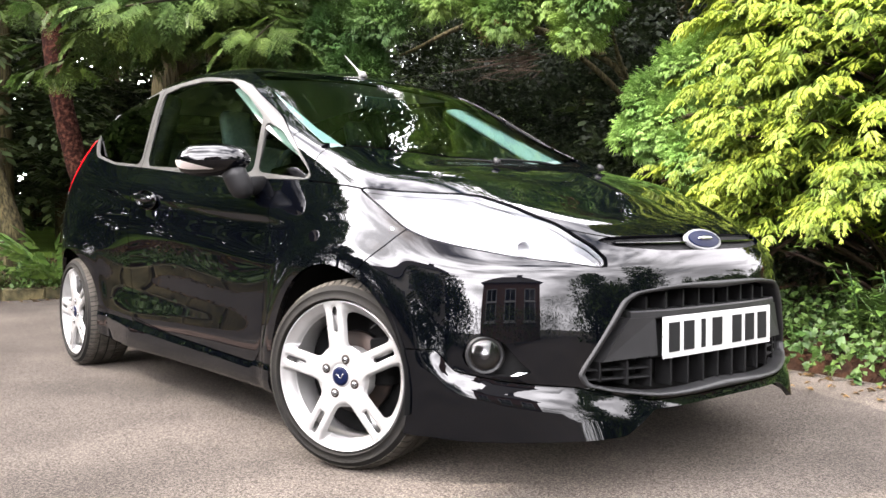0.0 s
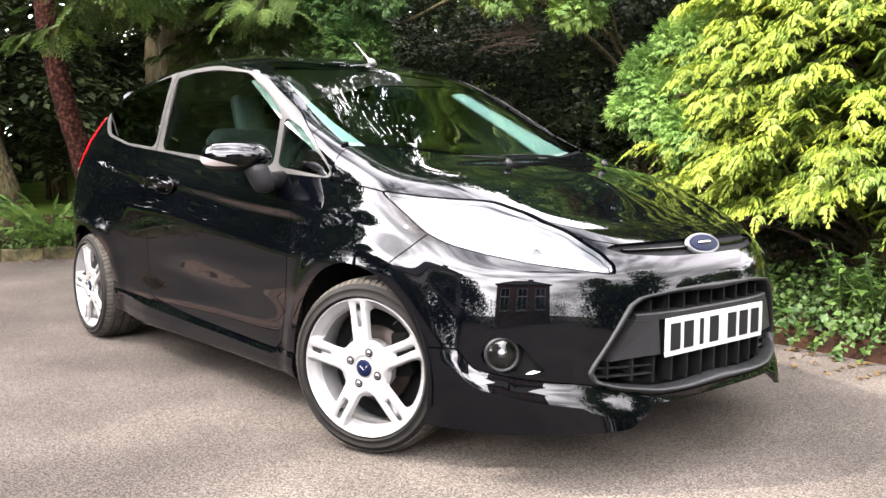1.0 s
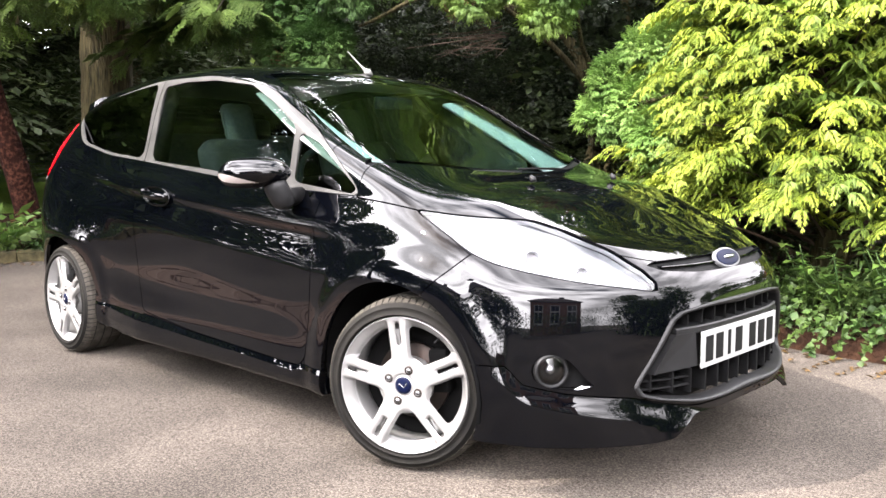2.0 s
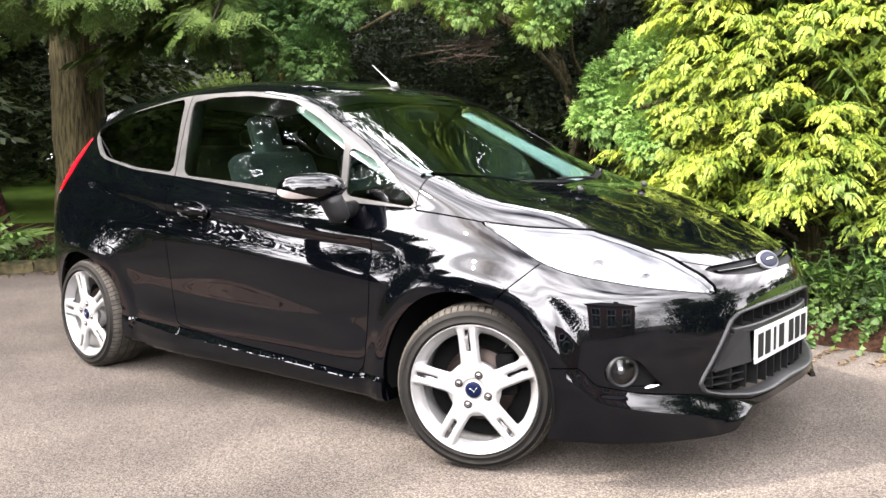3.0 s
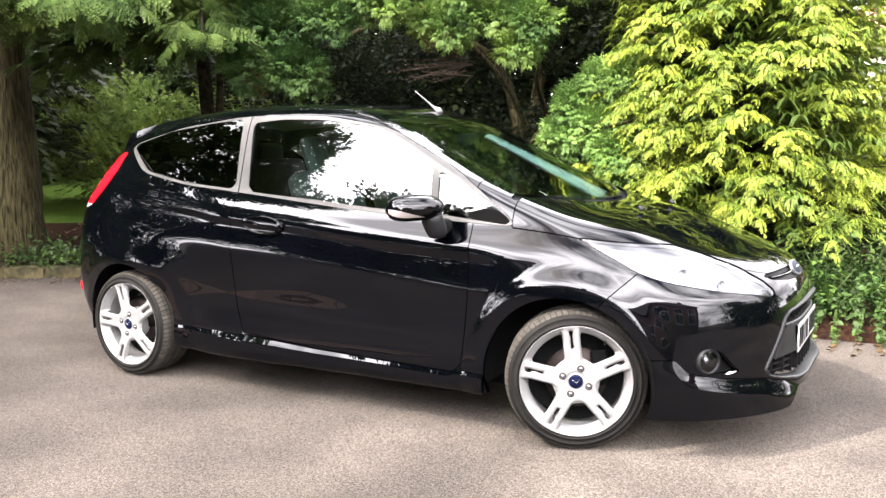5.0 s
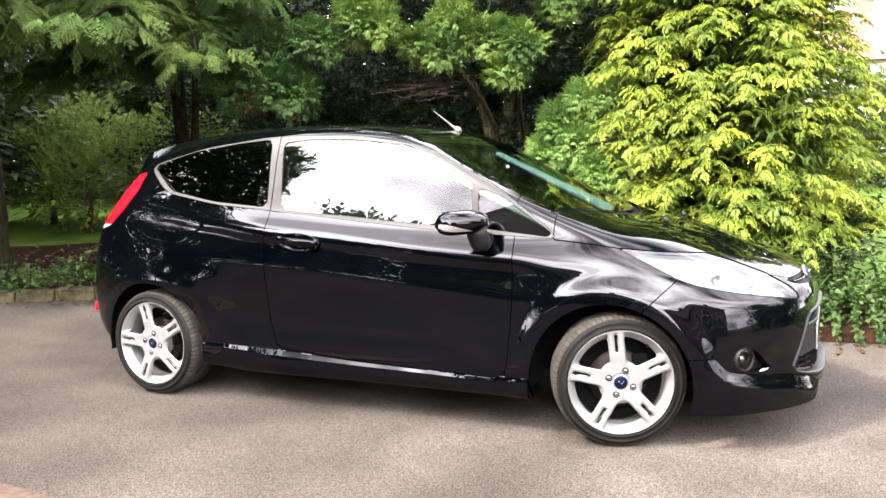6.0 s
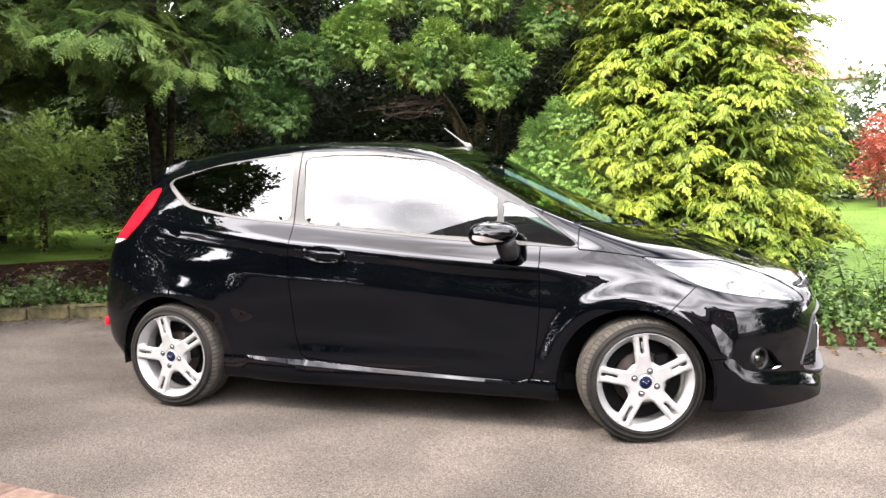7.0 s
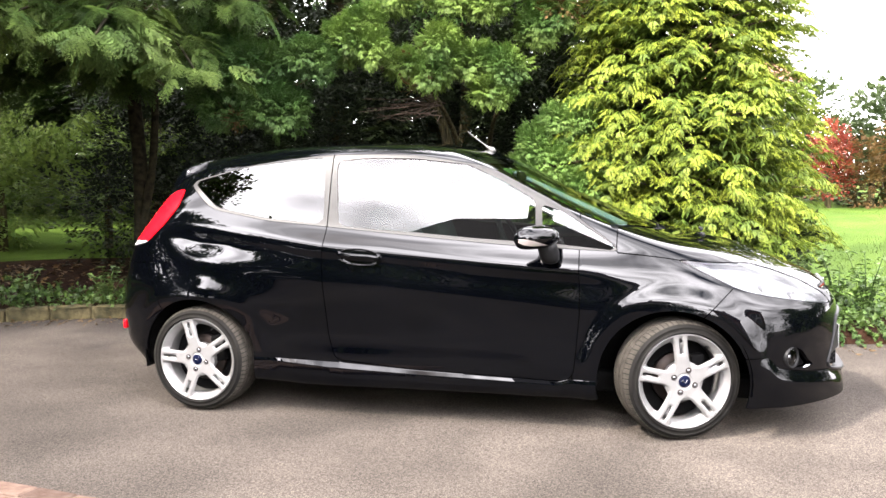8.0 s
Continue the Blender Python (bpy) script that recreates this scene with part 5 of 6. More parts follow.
def clump_crown(blobs, density, seed, squash=.85):
    """Places and headings on ragged clumps: (centre, radius) each."""
    r = np.random.default_rng(seed)
    at, head, size = [], [], []
    for c, R in blobs:
        n = int(density * R * R)
        d = r.normal(size=(n, 3))
        d /= np.linalg.norm(d, axis=1)[:, None]
        for k in range(n):
            lump = 1 + .55 * noise.noise(Vector(d[k] * 2.1 + np.array(c) * 3)) + .35 * noise.noise(Vector(d[k] * 5.3 + np.array(c) * 7))
            depth = 1 - .45 * r.random() ** 2.0
            at.append(np.array(c) + d[k] * R * lump * depth * [1, 1, squash])
            head.append(d[k] + [0, 0, .45] + r.normal(size=3) * .35)
            size.append(.7 + .7 * r.random())
    return np.array(at), np.array(head), np.array(size)


def padded_crown(base, low, high, reach, pads, seed, per=8):
    """Flat pads of sprays at the ends of limbs that rise and then hang; places, headings, sizes and the limbs' lines."""
    r = np.random.default_rng(seed)
    at, head, size, lines = [], [], [], []
    for k in range(pads):
        z0 = low + (high - low) * ((k + r.random()) / pads) ** 1.12
        a = k * 2.39996 + r.normal() * .35
        deep = r.random() ** 1.8
        R = reach((z0 - low) / (high - low)) * (1.06 - .42 * deep) * (1 + .13 * noise.noise((math.cos(a) * 1.6, math.sin(a) * 1.6, z0 * 1.8)))
        d = np.array([math.cos(a), math.sin(a), 0])
        t = np.array([-d[1], d[0], 0])
        tip = np.array(base) + d * R + [0, 0, z0]
        root = np.array(base) + [0, 0, z0 - .22 * R - .1]
        long = .20 + .16 * r.random()
        lines.append([root + (tip - root) * u + np.array([0, 0, .10 * math.sin(math.pi * u)]) for u in np.linspace(0, 1, 6)])
        twist, rise = r.normal() * .22, .42 + r.normal() * .16
        ax = d * math.cos(twist) + t * math.sin(twist)
        tt = np.array([-ax[1], ax[0], 0])
        for j in range(per):
            u = j / (per - 1)
            sgn = 1 if j % 2 else -1
            q = tip + ax * long * (u - .75) + np.array([0, 0, long * (rise * u - .62 * u * u)]) + r.normal(size=3) * .012
            turn = sgn * (1.05 - .85 * u + .2 * r.random())
            at.append(q)
            head.append(ax * math.cos(turn) + tt * math.sin(turn) + [0, 0, .22 - .38 * u + r.normal() * .10])
            size.append((.72 + .5 * r.random()) * (1.12 - .25 * u))
    return np.array(at), np.array(head), np.array(size), lines


def tufted_crown(blobs, seed, spacing=.030):
    """Rounded clumps broken into knobs; every knob is closely set with small sprays that stand outwards and up."""
    r = np.random.default_rng(seed)
    at, head, size = [], [], []
    for c, R in blobs:
        for k in range(int(10 + 60 * R)):
            d = r.normal(size=3) + [0, -.30, .18]
            d /= np.linalg.norm(d)
            knob = .045 + .055 * r.random()
            q = np.array(c) + d * R * (1.02 - .30 * r.random() ** 2) * [1, 1, .88]
            n = int(4.2 * knob * knob / spacing ** 2 * 1.6)
            w = r.normal(size=(n, 3)) + d * .8 + [0, 0, .35]
            w /= np.linalg.norm(w, axis=1)[:, None]
            at.append(q + w * knob * (1 - .5 * r.random((n, 1)) ** 2))
            head.append(w + d * .25 + [0, 0, .35] + r.normal(size=(n, 3)) * .30)
            size.append(.75 + .6 * r.random(n))
        n = int(700 * R * R / .09)                                 # sparser sprays fill the heart
        w = r.normal(size=(n, 3))
        w /= np.linalg.norm(w, axis=1)[:, None]
        at.append(np.array(c) + w * R * (.55 + .35 * r.random((n, 1))) * [1, 1, .85])
        head.append(w + [0, 0, .3])
        size.append(1.1 + .5 * r.random(n))
    return np.concatenate(at), np.concatenate(head), np.concatenate(size)


def dress(name, parent, template, at, head, size, material, tip=None):
    up = np.tile([0, 0, 1.0], (len(at), 1)) + rng.normal(size=(len(at), 3)) * .25
    return scatter(name, template, at, head, up, size, material, parent)


# fill shrubs added beneath the conifers, dark leaves standing in for shade
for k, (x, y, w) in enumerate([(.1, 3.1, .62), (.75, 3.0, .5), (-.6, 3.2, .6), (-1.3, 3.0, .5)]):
    t = thing("shade_fill_shrub", "low fill shrub coloured dark for the shade beneath a golden conifer", "shrub", (x, y, .25), group="undergrowth beneath the conifers")
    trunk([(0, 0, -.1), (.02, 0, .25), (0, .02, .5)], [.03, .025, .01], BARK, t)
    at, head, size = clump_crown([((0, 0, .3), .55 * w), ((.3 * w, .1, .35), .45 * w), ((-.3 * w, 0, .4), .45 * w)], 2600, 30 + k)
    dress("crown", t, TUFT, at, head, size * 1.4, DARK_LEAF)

# golden conifer
gold = thing("golden_conifer", "tall golden-yellow conifer with drooping feathery sprays", "tree", (-.03, 2.92, .25))
trunk([(0, 0, -.1), (.02, .02, 1.5), (0, .0, 3.2), (0, 0, 5.4)], [.13, .11, .08, .02], BARK, gold)
at, head, size, limbs = padded_crown((0, 0, 0), .38, 5.5, lambda t: 1.10 * (1 - t) ** .75 + .06, 1150, 11)
low_at, low_head, low_size, more = padded_crown((-.55, -.50, .40), .05, 1.0, lambda t: .46 * (1 - t) ** .5 + .10, 60, 12)
at, head, size = np.concatenate([at, low_at]), np.concatenate([head, low_head]), np.concatenate([size, low_size])
up = np.tile([0, 0, 1.0], (len(at), 1)) + rng.normal(size=(len(at), 3)) * .22
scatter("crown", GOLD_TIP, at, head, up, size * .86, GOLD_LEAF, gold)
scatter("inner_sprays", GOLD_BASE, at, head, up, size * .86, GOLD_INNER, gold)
# heart sprays fill the crown; their dark leaves stand in for shade
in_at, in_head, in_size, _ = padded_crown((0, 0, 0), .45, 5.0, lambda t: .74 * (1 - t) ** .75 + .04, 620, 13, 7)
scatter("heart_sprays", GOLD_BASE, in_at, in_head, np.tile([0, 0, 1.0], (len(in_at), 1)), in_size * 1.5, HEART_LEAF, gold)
V, F = joined(*[tube(l, np.linspace(.014, .003, 6), 4) for l in limbs[::3] + more[::2]])
tagged(solid("branchwork", V, F, TWIG, gold), kind="stuff")

# green shrub beside it
green = thing("green_conifer", "bright green bushy conifer beside a golden one", "shrub", (-.95, 2.62, .2))
trunk([(0, 0, -.1), (0, .02, .6), (.02, 0, 1.2)], [.05, .04, .02], BARK, green)
at, head, size = tufted_crown([((-0.0, -0.32, 1.47), 0.151), ((-0.19, -0.37, 1.29), 0.130), ((0.2, -0.27, 1.51), 0.130), ((0.29, -0.32, 1.15), 0.158), ((-0.07, -0.37, 1.11), 0.144), ((0.14, -0.37, 0.93), 0.158), ((-0.27, -0.42, 1.07), 0.108)], 3)
dress("crown", green, SPRAYLET, at, head, size, GREEN_LEAF)

# yew-like tree whose clumps hang over the car
yew = thing("spreading_yew", "spreading dark evergreen with clumped green foliage and bare lower limbs", "tree", (-2.3, 3.6, .3))
YEW_LIMBS = [((0, 0, -.2), (.05, 0, .9), (-.1, -.2, 1.7), (-.5, -1.2, 2.0), (-.8, -1.9, 1.7)), ((0, 0, .3), (.2, -.3, 1.2), (.15, -1.2, 1.75), (.05, -1.9, 1.95)), ((.1, 0, .3), (.4, -.2, 1.0), (.75, -1.2, 1.45), (.95, -1.55, 1.62)), ((0, 0, .6), (.1, .4, 1.8), (.1, .3, 3.0), (-.4, -1.0, 4.3), (-.7, -2.0, 4.9)), ((.2, -.2, .8), (.65, -.9, 1.02), (1.0, -1.35, 1.06), (1.3, -1.5, 1.03), (1.75, -1.45, 1.12))]
for k, l in enumerate(YEW_LIMBS):
    trunk(l, np.linspace(.075 if k in (0, 3) else .034, .010, len(l)), BARK, yew, "limb" if k else "trunk", 9)
shade_clumps = [((-0.9, -2.3, 1.76), 0.231), ((-0.5, -2.3, 1.84), 0.140), ((-1.22, -2.25, 1.56), 0.168), ((-0.73, -2.3, 1.47), 0.168), ((-1.13, -2.2, 1.97), 0.140)]
near = [((-0.22, -2.1, 2.01), 0.109), ((-0.04, -2.1, 1.94), 0.098), ((-0.1, -2.05, 2.13), 0.075), ((0.45, -1.9, 1.99), 0.086), ((0.18, -1.9, 1.83), 0.063), ((0.36, -1.9, 1.75), 0.069), ((0.52, -1.85, 1.83), 0.069), ((0.71, -1.75, 1.87), 0.098), ((0.98, -1.7, 1.79), 0.109), ((0.83, -1.7, 1.61), 0.098), ((1.15, -1.4, 2.17), 0.126), ((1.31, -1.4, 2.29), 0.149), ((0.04, -1.8, 2.39), 0.115), ((0.51, -1.8, 2.37), 0.115), ((0.81, -1.7, 2.3), 0.098)]
blobs = [((.50, -1.5, 2.62), .25), ((1.22, -1.4, 2.50), .26), ((1.80, -1.2, 2.62), .30), ((.0, -1.4, 3.72), .46), ((-.4, -1.2, 3.6), .45), ((-.8, -1.3, 3.95), .5), ((.1, -1.0, 2.95), .6), ((1.1, -.9, 2.9), .6), ((-1.0, -.8, 3.4), .7), ((1.6, -1.0, 1.75), .33), ((-.6, -2.5, 4.9), .8), ((-.9, -1.5, 4.6), .8)]
at, head, size = tufted_crown(near, 5)
dress("crown", yew, SPRAYLET, at, head, size, YEW_LEAF)
# the clumps that lie in shade wear the darker leaf copy
at, head, size = tufted_crown(shade_clumps, 15)
dress("older_crown", yew, SPRAYLET, at, head, size, SHADED_YEW)
at, head, size = clump_crown([b for b in blobs if 2.2 <= b[0][2] < 2.8], 4200, 6)
dress("middle_crown", yew, TUFT, at, head, size * 1.15, YEW_LEAF)
# high clumps placed to shape the windscreen's reflection, in the shaded leaf copy
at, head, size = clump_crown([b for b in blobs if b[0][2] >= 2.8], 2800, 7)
dress("upper_crown", yew, BUNCH, at, head, size * 1.4, SHADED_YEW)
at, head, size = clump_crown([((0.31, -1.98, 1.85), 0.05), ((0.35, -1.98, 1.68), 0.05), ((0.23, -1.95, 1.65), 0.04), ((-1.06, -2.35, 1.44), 0.08)] + [((1.35, -1.5, 2.35), .16)], 5000, 6)
dress("withered_sprays", yew, TUFT, at, head, size, BROWN_LEAF)
twigs = []
for k in range(30):
    a = np.array([.35 + rng.normal() * .05, -1.6, 1.55 + rng.normal() * .05])
    b = a + [rng.normal() * .16 - .28, -.15 + rng.normal() * .1, rng.normal() * .07 - .02]
    twigs.append(tube([a, (a + b) / 2 + rng.normal(size=3) * .03, b], [.004, .003, .0015], 4))
V, F = joined(*twigs)
tagged(solid("twiggery", V, F, TWIG, yew), kind="stuff")

# wood behind, its shade put into the dark leaf colour
DARK = [(-5.9, 7.0, 8.4), (-4.5, 5.9, 7.4), (-3.0, 5.4, 6.3), (-1.5, 5.4, 6.0), (-12, 1.7, 9.0), (-11.6, -1.2, 9.0), (-13.0, -4.0, 9.0), (-15, -1, 10), (-15, 3.4, 10), (-10.6, .5, 9), (-10.5, 3.5, 8)]
for k, (x, y, h) in enumerate(DARK):
    t = thing("dark_conifer", "dense dark green conifer behind the border, deep shade put into its leaves", "tree", (x, y, .4), group="dark conifers behind the border")
    trunk([(0, 0, -.3), (.05, 0, h * .5), (0, .05, h)], [.17, .11, .02], BARK, t)
    at, head, size, limbs = tiered_crown((0, 0, 0), h, .5 if k < 4 else .9, lambda u: 1.5 * (1 - u) ** .6 + .2, 190 if k < 4 else 115, 26 if k < 4 else 24, 40 + k)
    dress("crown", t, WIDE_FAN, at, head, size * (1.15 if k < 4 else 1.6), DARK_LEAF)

# fill shrubs added to close the dark gap, with shade in their leaf colour
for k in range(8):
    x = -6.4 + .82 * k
    t = thing("shade_shrub", "fill shrub under conifers, its deep shade put into the leaf colour", "shrub", (x, 4.2 + .35 * math.sin(k * 2.1), .35), group="shrubs in the shade")
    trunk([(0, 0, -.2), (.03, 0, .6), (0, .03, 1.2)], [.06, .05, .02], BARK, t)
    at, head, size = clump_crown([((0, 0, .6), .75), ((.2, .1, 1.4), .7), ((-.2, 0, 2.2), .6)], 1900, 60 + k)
    dress("crown", t, BUNCH, at, head, size * 1.45, DEEP_SHADE_LEAF)

# trunks beside the drive
big = thing("large_tree", "large tree with deeply furrowed grey-brown bark at the border", "tree", (-6.98, 1.50, .1))
trunk([(0, 0, -.15), (0, 0, .12), (.03, 0, .8), (-.02, .02, 2.0), (.05, 0, 4.0), (0, 0, 7.0)], [.42, .33, .27, .255, .22, .14], BARK, big, sides=40, rough=.10)
at, head, size, limbs = tiered_crown((0, 0, 0), 8.4, 4.5, lambda u: 2.3 * (1 - u) ** .5 + .3, 150, 26, 70)
dress("crown", big, FAN, at, head, size * 1.7, CEDAR_LEAF)
red = thing("red_barked_tree", "slender leaning tree with reddish flaking bark", "tree", (-7.75, .62, .1))
trunk([(.1, .32, -.15), (.07, .2, .7), (0, 0, 1.6), (-.05, -.15, 2.6), (0, -.2, 5.0)], [.15, .125, .115, .11, .08], RED_BARK, red, sides=18)
pale = thing("pale_leaning_tree", "leaning tree with pale peeling bark at the lawn edge", "tree", (-7.85, .0, .1))
trunk([(.05, .05, -.15), (0, 0, .5), (-.25, -.12, 1.2), (-.35, -.2, 2.2), (-.4, -.2, 4.0)], [.21, .17, .15, .14, .1], BARK, pale, sides=18)
back = thing("far_trunk_tree", "dark-stemmed tree standing on the lawn", "tree", (-9.6, 9.2, .5))
trunk([(0, 0, -.2), (0, 0, 1.5), (.1, 0, 3), (0, 0, 6)], [.28, .2, .18, .1], BARK, back)
at, head, size, limbs = tiered_crown((0, 0, 0), 8.0, 2.4, lambda u: 2.4 * (1 - u) ** .5 + .3, 110, 22, 73)
dress("crown", back, FAN, at, head, size * 2.2, CEDAR_LEAF)

# branch that hangs over the car's tail
bough = thing("overhanging_bough", "overhanging bough with drooping light green sprays", "tree branch", (-7.0, 1.36, 2.6))
ends = [(3.2, -.55, -.25), (2.6, -1.7, -.3), (3.6, -.2, .15), (3.3, -1.3, .3), (1.8, -1.9, -.2), (2.2, -.4, -.2), (3.9, -.9, .35), (1.4, -2.6, .1), (3.0, -2.1, .25)]
at, head, size = [], [], []
for k, e in enumerate(ends):
    p = [np.array(e) * u + np.array([0, 0, .45 * math.sin(math.pi * u)]) for u in np.linspace(0, 1, 9)]
    trunk(p, np.linspace(.045, .008, 9), BARK, bough, "limb", 7)
    for j in range(150):
        u = .35 + .65 * rng.random()
        q = pchip(np.array(p), np.array([u * 8]))[0]
        d = np.array(e) / np.linalg.norm(e)
        w = rng.normal(size=3) * [1, 1, .3]
        at.append(q + w * .16)
        head.append(d * .7 + w * .9 + [0, 0, -.55 * rng.random()])
        size.append(.7 + .7 * rng.random())
dress("crown", bough, FROND, np.array(at), np.array(head), np.array(size), CEDAR_LEAF)

# tree at the lawn's edge, whose sprays hang over the car's tail
edge_tree = thing("lawn_edge_tree", "forked tree, stem coloured dark for shade, with drooping light green sprays", "tree", (-5.05, 2.35, .1))
trunk([(0, 0, -.2), (0, 0, .3), (.03, 0, 1.2), (-.02, 0, 2.2), (.05, .1, 4.0)], [.11, .078, .070, .066, .05], SHADED_BARK, edge_tree, sides=20)
trunk([(.02, -.02, .75), (.16, -.04, 1.15), (.24, -.05, 1.7), (.30, -.1, 2.5)], [.045, .04, .035, .02], SHADED_BARK, edge_tree, "limb", 12)
at, head, size = [], [], []
for e in ((1.55, -2.55, .0), (1.75, -1.75, -.15), (.85, -2.65, .1), (.45, -2.05, .05), (.15, -2.45, .1), (1.15, -1.45, .1), (2.05, -1.35, .4), (.65, -1.15, -.1), (-.4, -2.0, .1), (1.3, -2.1, .25), (-.9, -2.6, -.1), (-.7, -1.2, -.2)):
    start = np.array([0, 0, 2.05 + .3 * rng.random()])
    p = [start + (np.array([e[0], e[1], e[2] + 2.05]) - start) * u + np.array([0, 0, .30 * math.sin(math.pi * u)]) for u in np.linspace(0, 1, 9)]
    trunk(p, np.linspace(.032, .006, 9), SHADED_BARK, edge_tree, "limb", 7)
    d = np.array([e[0], e[1], 0]) / math.hypot(e[0], e[1])
    for j in range(95):
        u = .30 + .70 * rng.random()
        q = pchip(np.array(p), np.array([u * 8]))[0]
        w = rng.normal(size=3) * [1, 1, .25]
        at.append(q + w * .13)
        head.append(d * .8 + w * .8 + [0, 0, -.25 - .7 * rng.random()])
        size.append(.75 + .6 * rng.random())
dress("crown", edge_tree, FROND, np.array(at), np.array(head), np.array(size), SPRAY_LEAF)
# crown above the view, added to shade the stem and fill reflections
at, head, size, limbs = tiered_crown((0, 0, 0), 6.5, 2.9, lambda u: 1.2 * (1 - u) ** .5 + .3, 64, 24, 77)
dress("upper_crown", edge_tree, FAN, at, head, size * 1.6, CEDAR_LEAF)
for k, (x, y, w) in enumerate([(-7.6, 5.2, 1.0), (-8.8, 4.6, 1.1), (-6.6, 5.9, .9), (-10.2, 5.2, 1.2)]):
    t = thing("laurel_shrub", "mid-green shrub beyond the lawn, sunlight put into its leaf colour", "shrub", (x, y, .35), group="shrubs beyond the lawn")
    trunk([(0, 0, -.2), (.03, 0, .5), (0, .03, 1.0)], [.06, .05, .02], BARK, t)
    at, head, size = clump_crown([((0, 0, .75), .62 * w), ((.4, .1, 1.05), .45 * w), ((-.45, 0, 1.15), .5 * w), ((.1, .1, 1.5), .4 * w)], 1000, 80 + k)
    dress("crown", t, TUFT, at, head, size * 2.2, SUNLIT_LEAF)

# low plants of the border
LEAFLET = blade(.042, .036)
q = kerb_line[rng.integers(0, len(kerb_line), 26000)]
w = kerb_way[rng.integers(0, len(kerb_way), 1)]
idx = rng.integers(0, len(kerb_line), 26000)
back_d = rng.random(26000) ** 1.3 * np.where(kerb_line[idx][:, 0] < -2.5, .62, 1.0)
out = np.stack([-kerb_way[idx][:, 1], kerb_way[idx][:, 0]], 1)
p2 = kerb_line[idx] + out * back_d[:, None] + rng.normal(size=(26000, 2)) * .05
hgt = np.array([max(0, .5 + .8 * noise.noise((a * 1.7, b * 1.7, 3.0))) for a, b in p2])
at = np.stack([p2[:, 0], p2[:, 1], lawn_z(back_d) + rng.random(26000) * (.05 + .22 * hgt)], 1)
head = units(26000) + [0, 0, .35]
ivy = scatter("ivy", LEAFLET, at, head, np.tile([0, 0, 1.0], (26000, 1)) + units(26000) * .6, .6 + .8 * rng.random(26000), IVY_LEAF, None, "low green ivy and weeds over the stone border", "ground cover", "stuff")


def leafy_plant(x, y, tall, n, seed):
    r = np.random.default_rng(seed)
    t = thing("leafy_plant", "small broad-leaved green plant in the border", "plant", (x, y, .12), group="plants in the border")
    at, head = [], []
    for k in range(6):
        a = r.random() * 6.28
        top = np.array([math.cos(a) * .16, math.sin(a) * .16, tall * (.7 + .4 * r.random())])
        solid("stem", *tube([(0, 0, 0), top * [.4, .4, .55], top], [.006, .005, .003], 5), IVY_LEAF, t)
        for j in range(n):
            u = .35 + .65 * r.random()
            at.append(top * [u * u, u * u, u])
            b = r.random() * 6.28
            head.append((math.cos(b), math.sin(b), .15 - .3 * r.random()))
    scatter("leaves", blade(.07, .042), np.array(at), np.array(head), np.tile([0, 0, 1.0], (len(at), 1)), .6 + .7 * r.random(len(at)), PLANT_LEAF, t)


for k, (x, y, tall) in enumerate([(1.12, 2.12, .55), (.62, 2.05, .42), (.35, 2.05, .36), (.9, 2.1, .3), (1.35, 2.3, .5), (.15, 2.15, .4), (.8, 2.4, .55), (.45, 2.35, .5), (-5.2, 2.0, .35), (-5.9, 1.75, .3), (-4.6, 2.2, .4)]):
    leafy_plant(x, y, tall, 16, 90 + k)
fern = thing("fern", "green fern at the foot of a tree", "fern", (-7.05, .30, .10))
n = 34
a = rng.random(n) * 6.28
dress("fronds", fern, FERN, np.zeros((n, 3)), np.stack([np.cos(a), np.sin(a), .7 + 1.1 * rng.random(n)], 1), 1.10 + .45 * rng.random(n), PLANT_LEAF)

# ivy that hangs over the drive's edge, with brown debris at its foot
n = 30000
pick = rng.integers(0, len(kerb_line), n)
pick = pick[kerb_line[pick][:, 0] > -1.6]
n = len(pick)
off = -.15 + rng.random(n) * .80
p2 = kerb_line[pick] + np.stack([-kerb_way[pick][:, 1], kerb_way[pick][:, 0]], 1) * off[:, None]
tall = np.interp(p2[:, 0], [-1.6, 1.0, 1.6], [1.0, 1.0, .5])
rise = np.interp(off, [-.15, 0, .25, .65], [.03, .12, .26, .36]) * tall * (.55 + .5 * rng.random(n)) + .015
scatter("trailing_ivy", blade(.036, .032), np.stack([p2[:, 0], p2[:, 1], rise], 1), units(n) + [0, -.7, .2], np.tile([0, -.5, 1.0], (n, 1)) + units(n) * .5, .6 + .8 * rng.random(n), IVY_LEAF, None, "small-leaved ivy trailing over the drive's edge", "ground cover", "stuff")
n = 3000
pick = rng.integers(0, len(kerb_line), n)
off = -.10 - rng.random(n) ** 1.6 * .35
p2 = kerb_line[pick] + np.stack([-kerb_way[pick][:, 1], kerb_way[pick][:, 0]], 1) * off[:, None]
scatter("edge_debris", blade(.035, .022), np.stack([p2[:, 0], p2[:, 1], np.full(n, .018)], 1), units(n) * [1, 1, .2], np.tile([0, 0, 1.0], (n, 1)) + units(n) * .3, .4 + .9 * rng.random(n), BROWN_LEAF, None, "dry brown leaf debris along the drive's edge", "leaf litter", "stuff")

# leaf litter on the bare bed, darkening it for shade; shaded grass beyond it
n = 5000
pick = rng.integers(0, len(kerb_line), n)
pick = pick[kerb_line[pick][:, 0] < -3.0]
off = 1.0 + rng.random(len(pick)) * 1.5
p2 = kerb_line[pick] + np.stack([-kerb_way[pick][:, 1], kerb_way[pick][:, 0]], 1) * off[:, None]
n = len(pick)
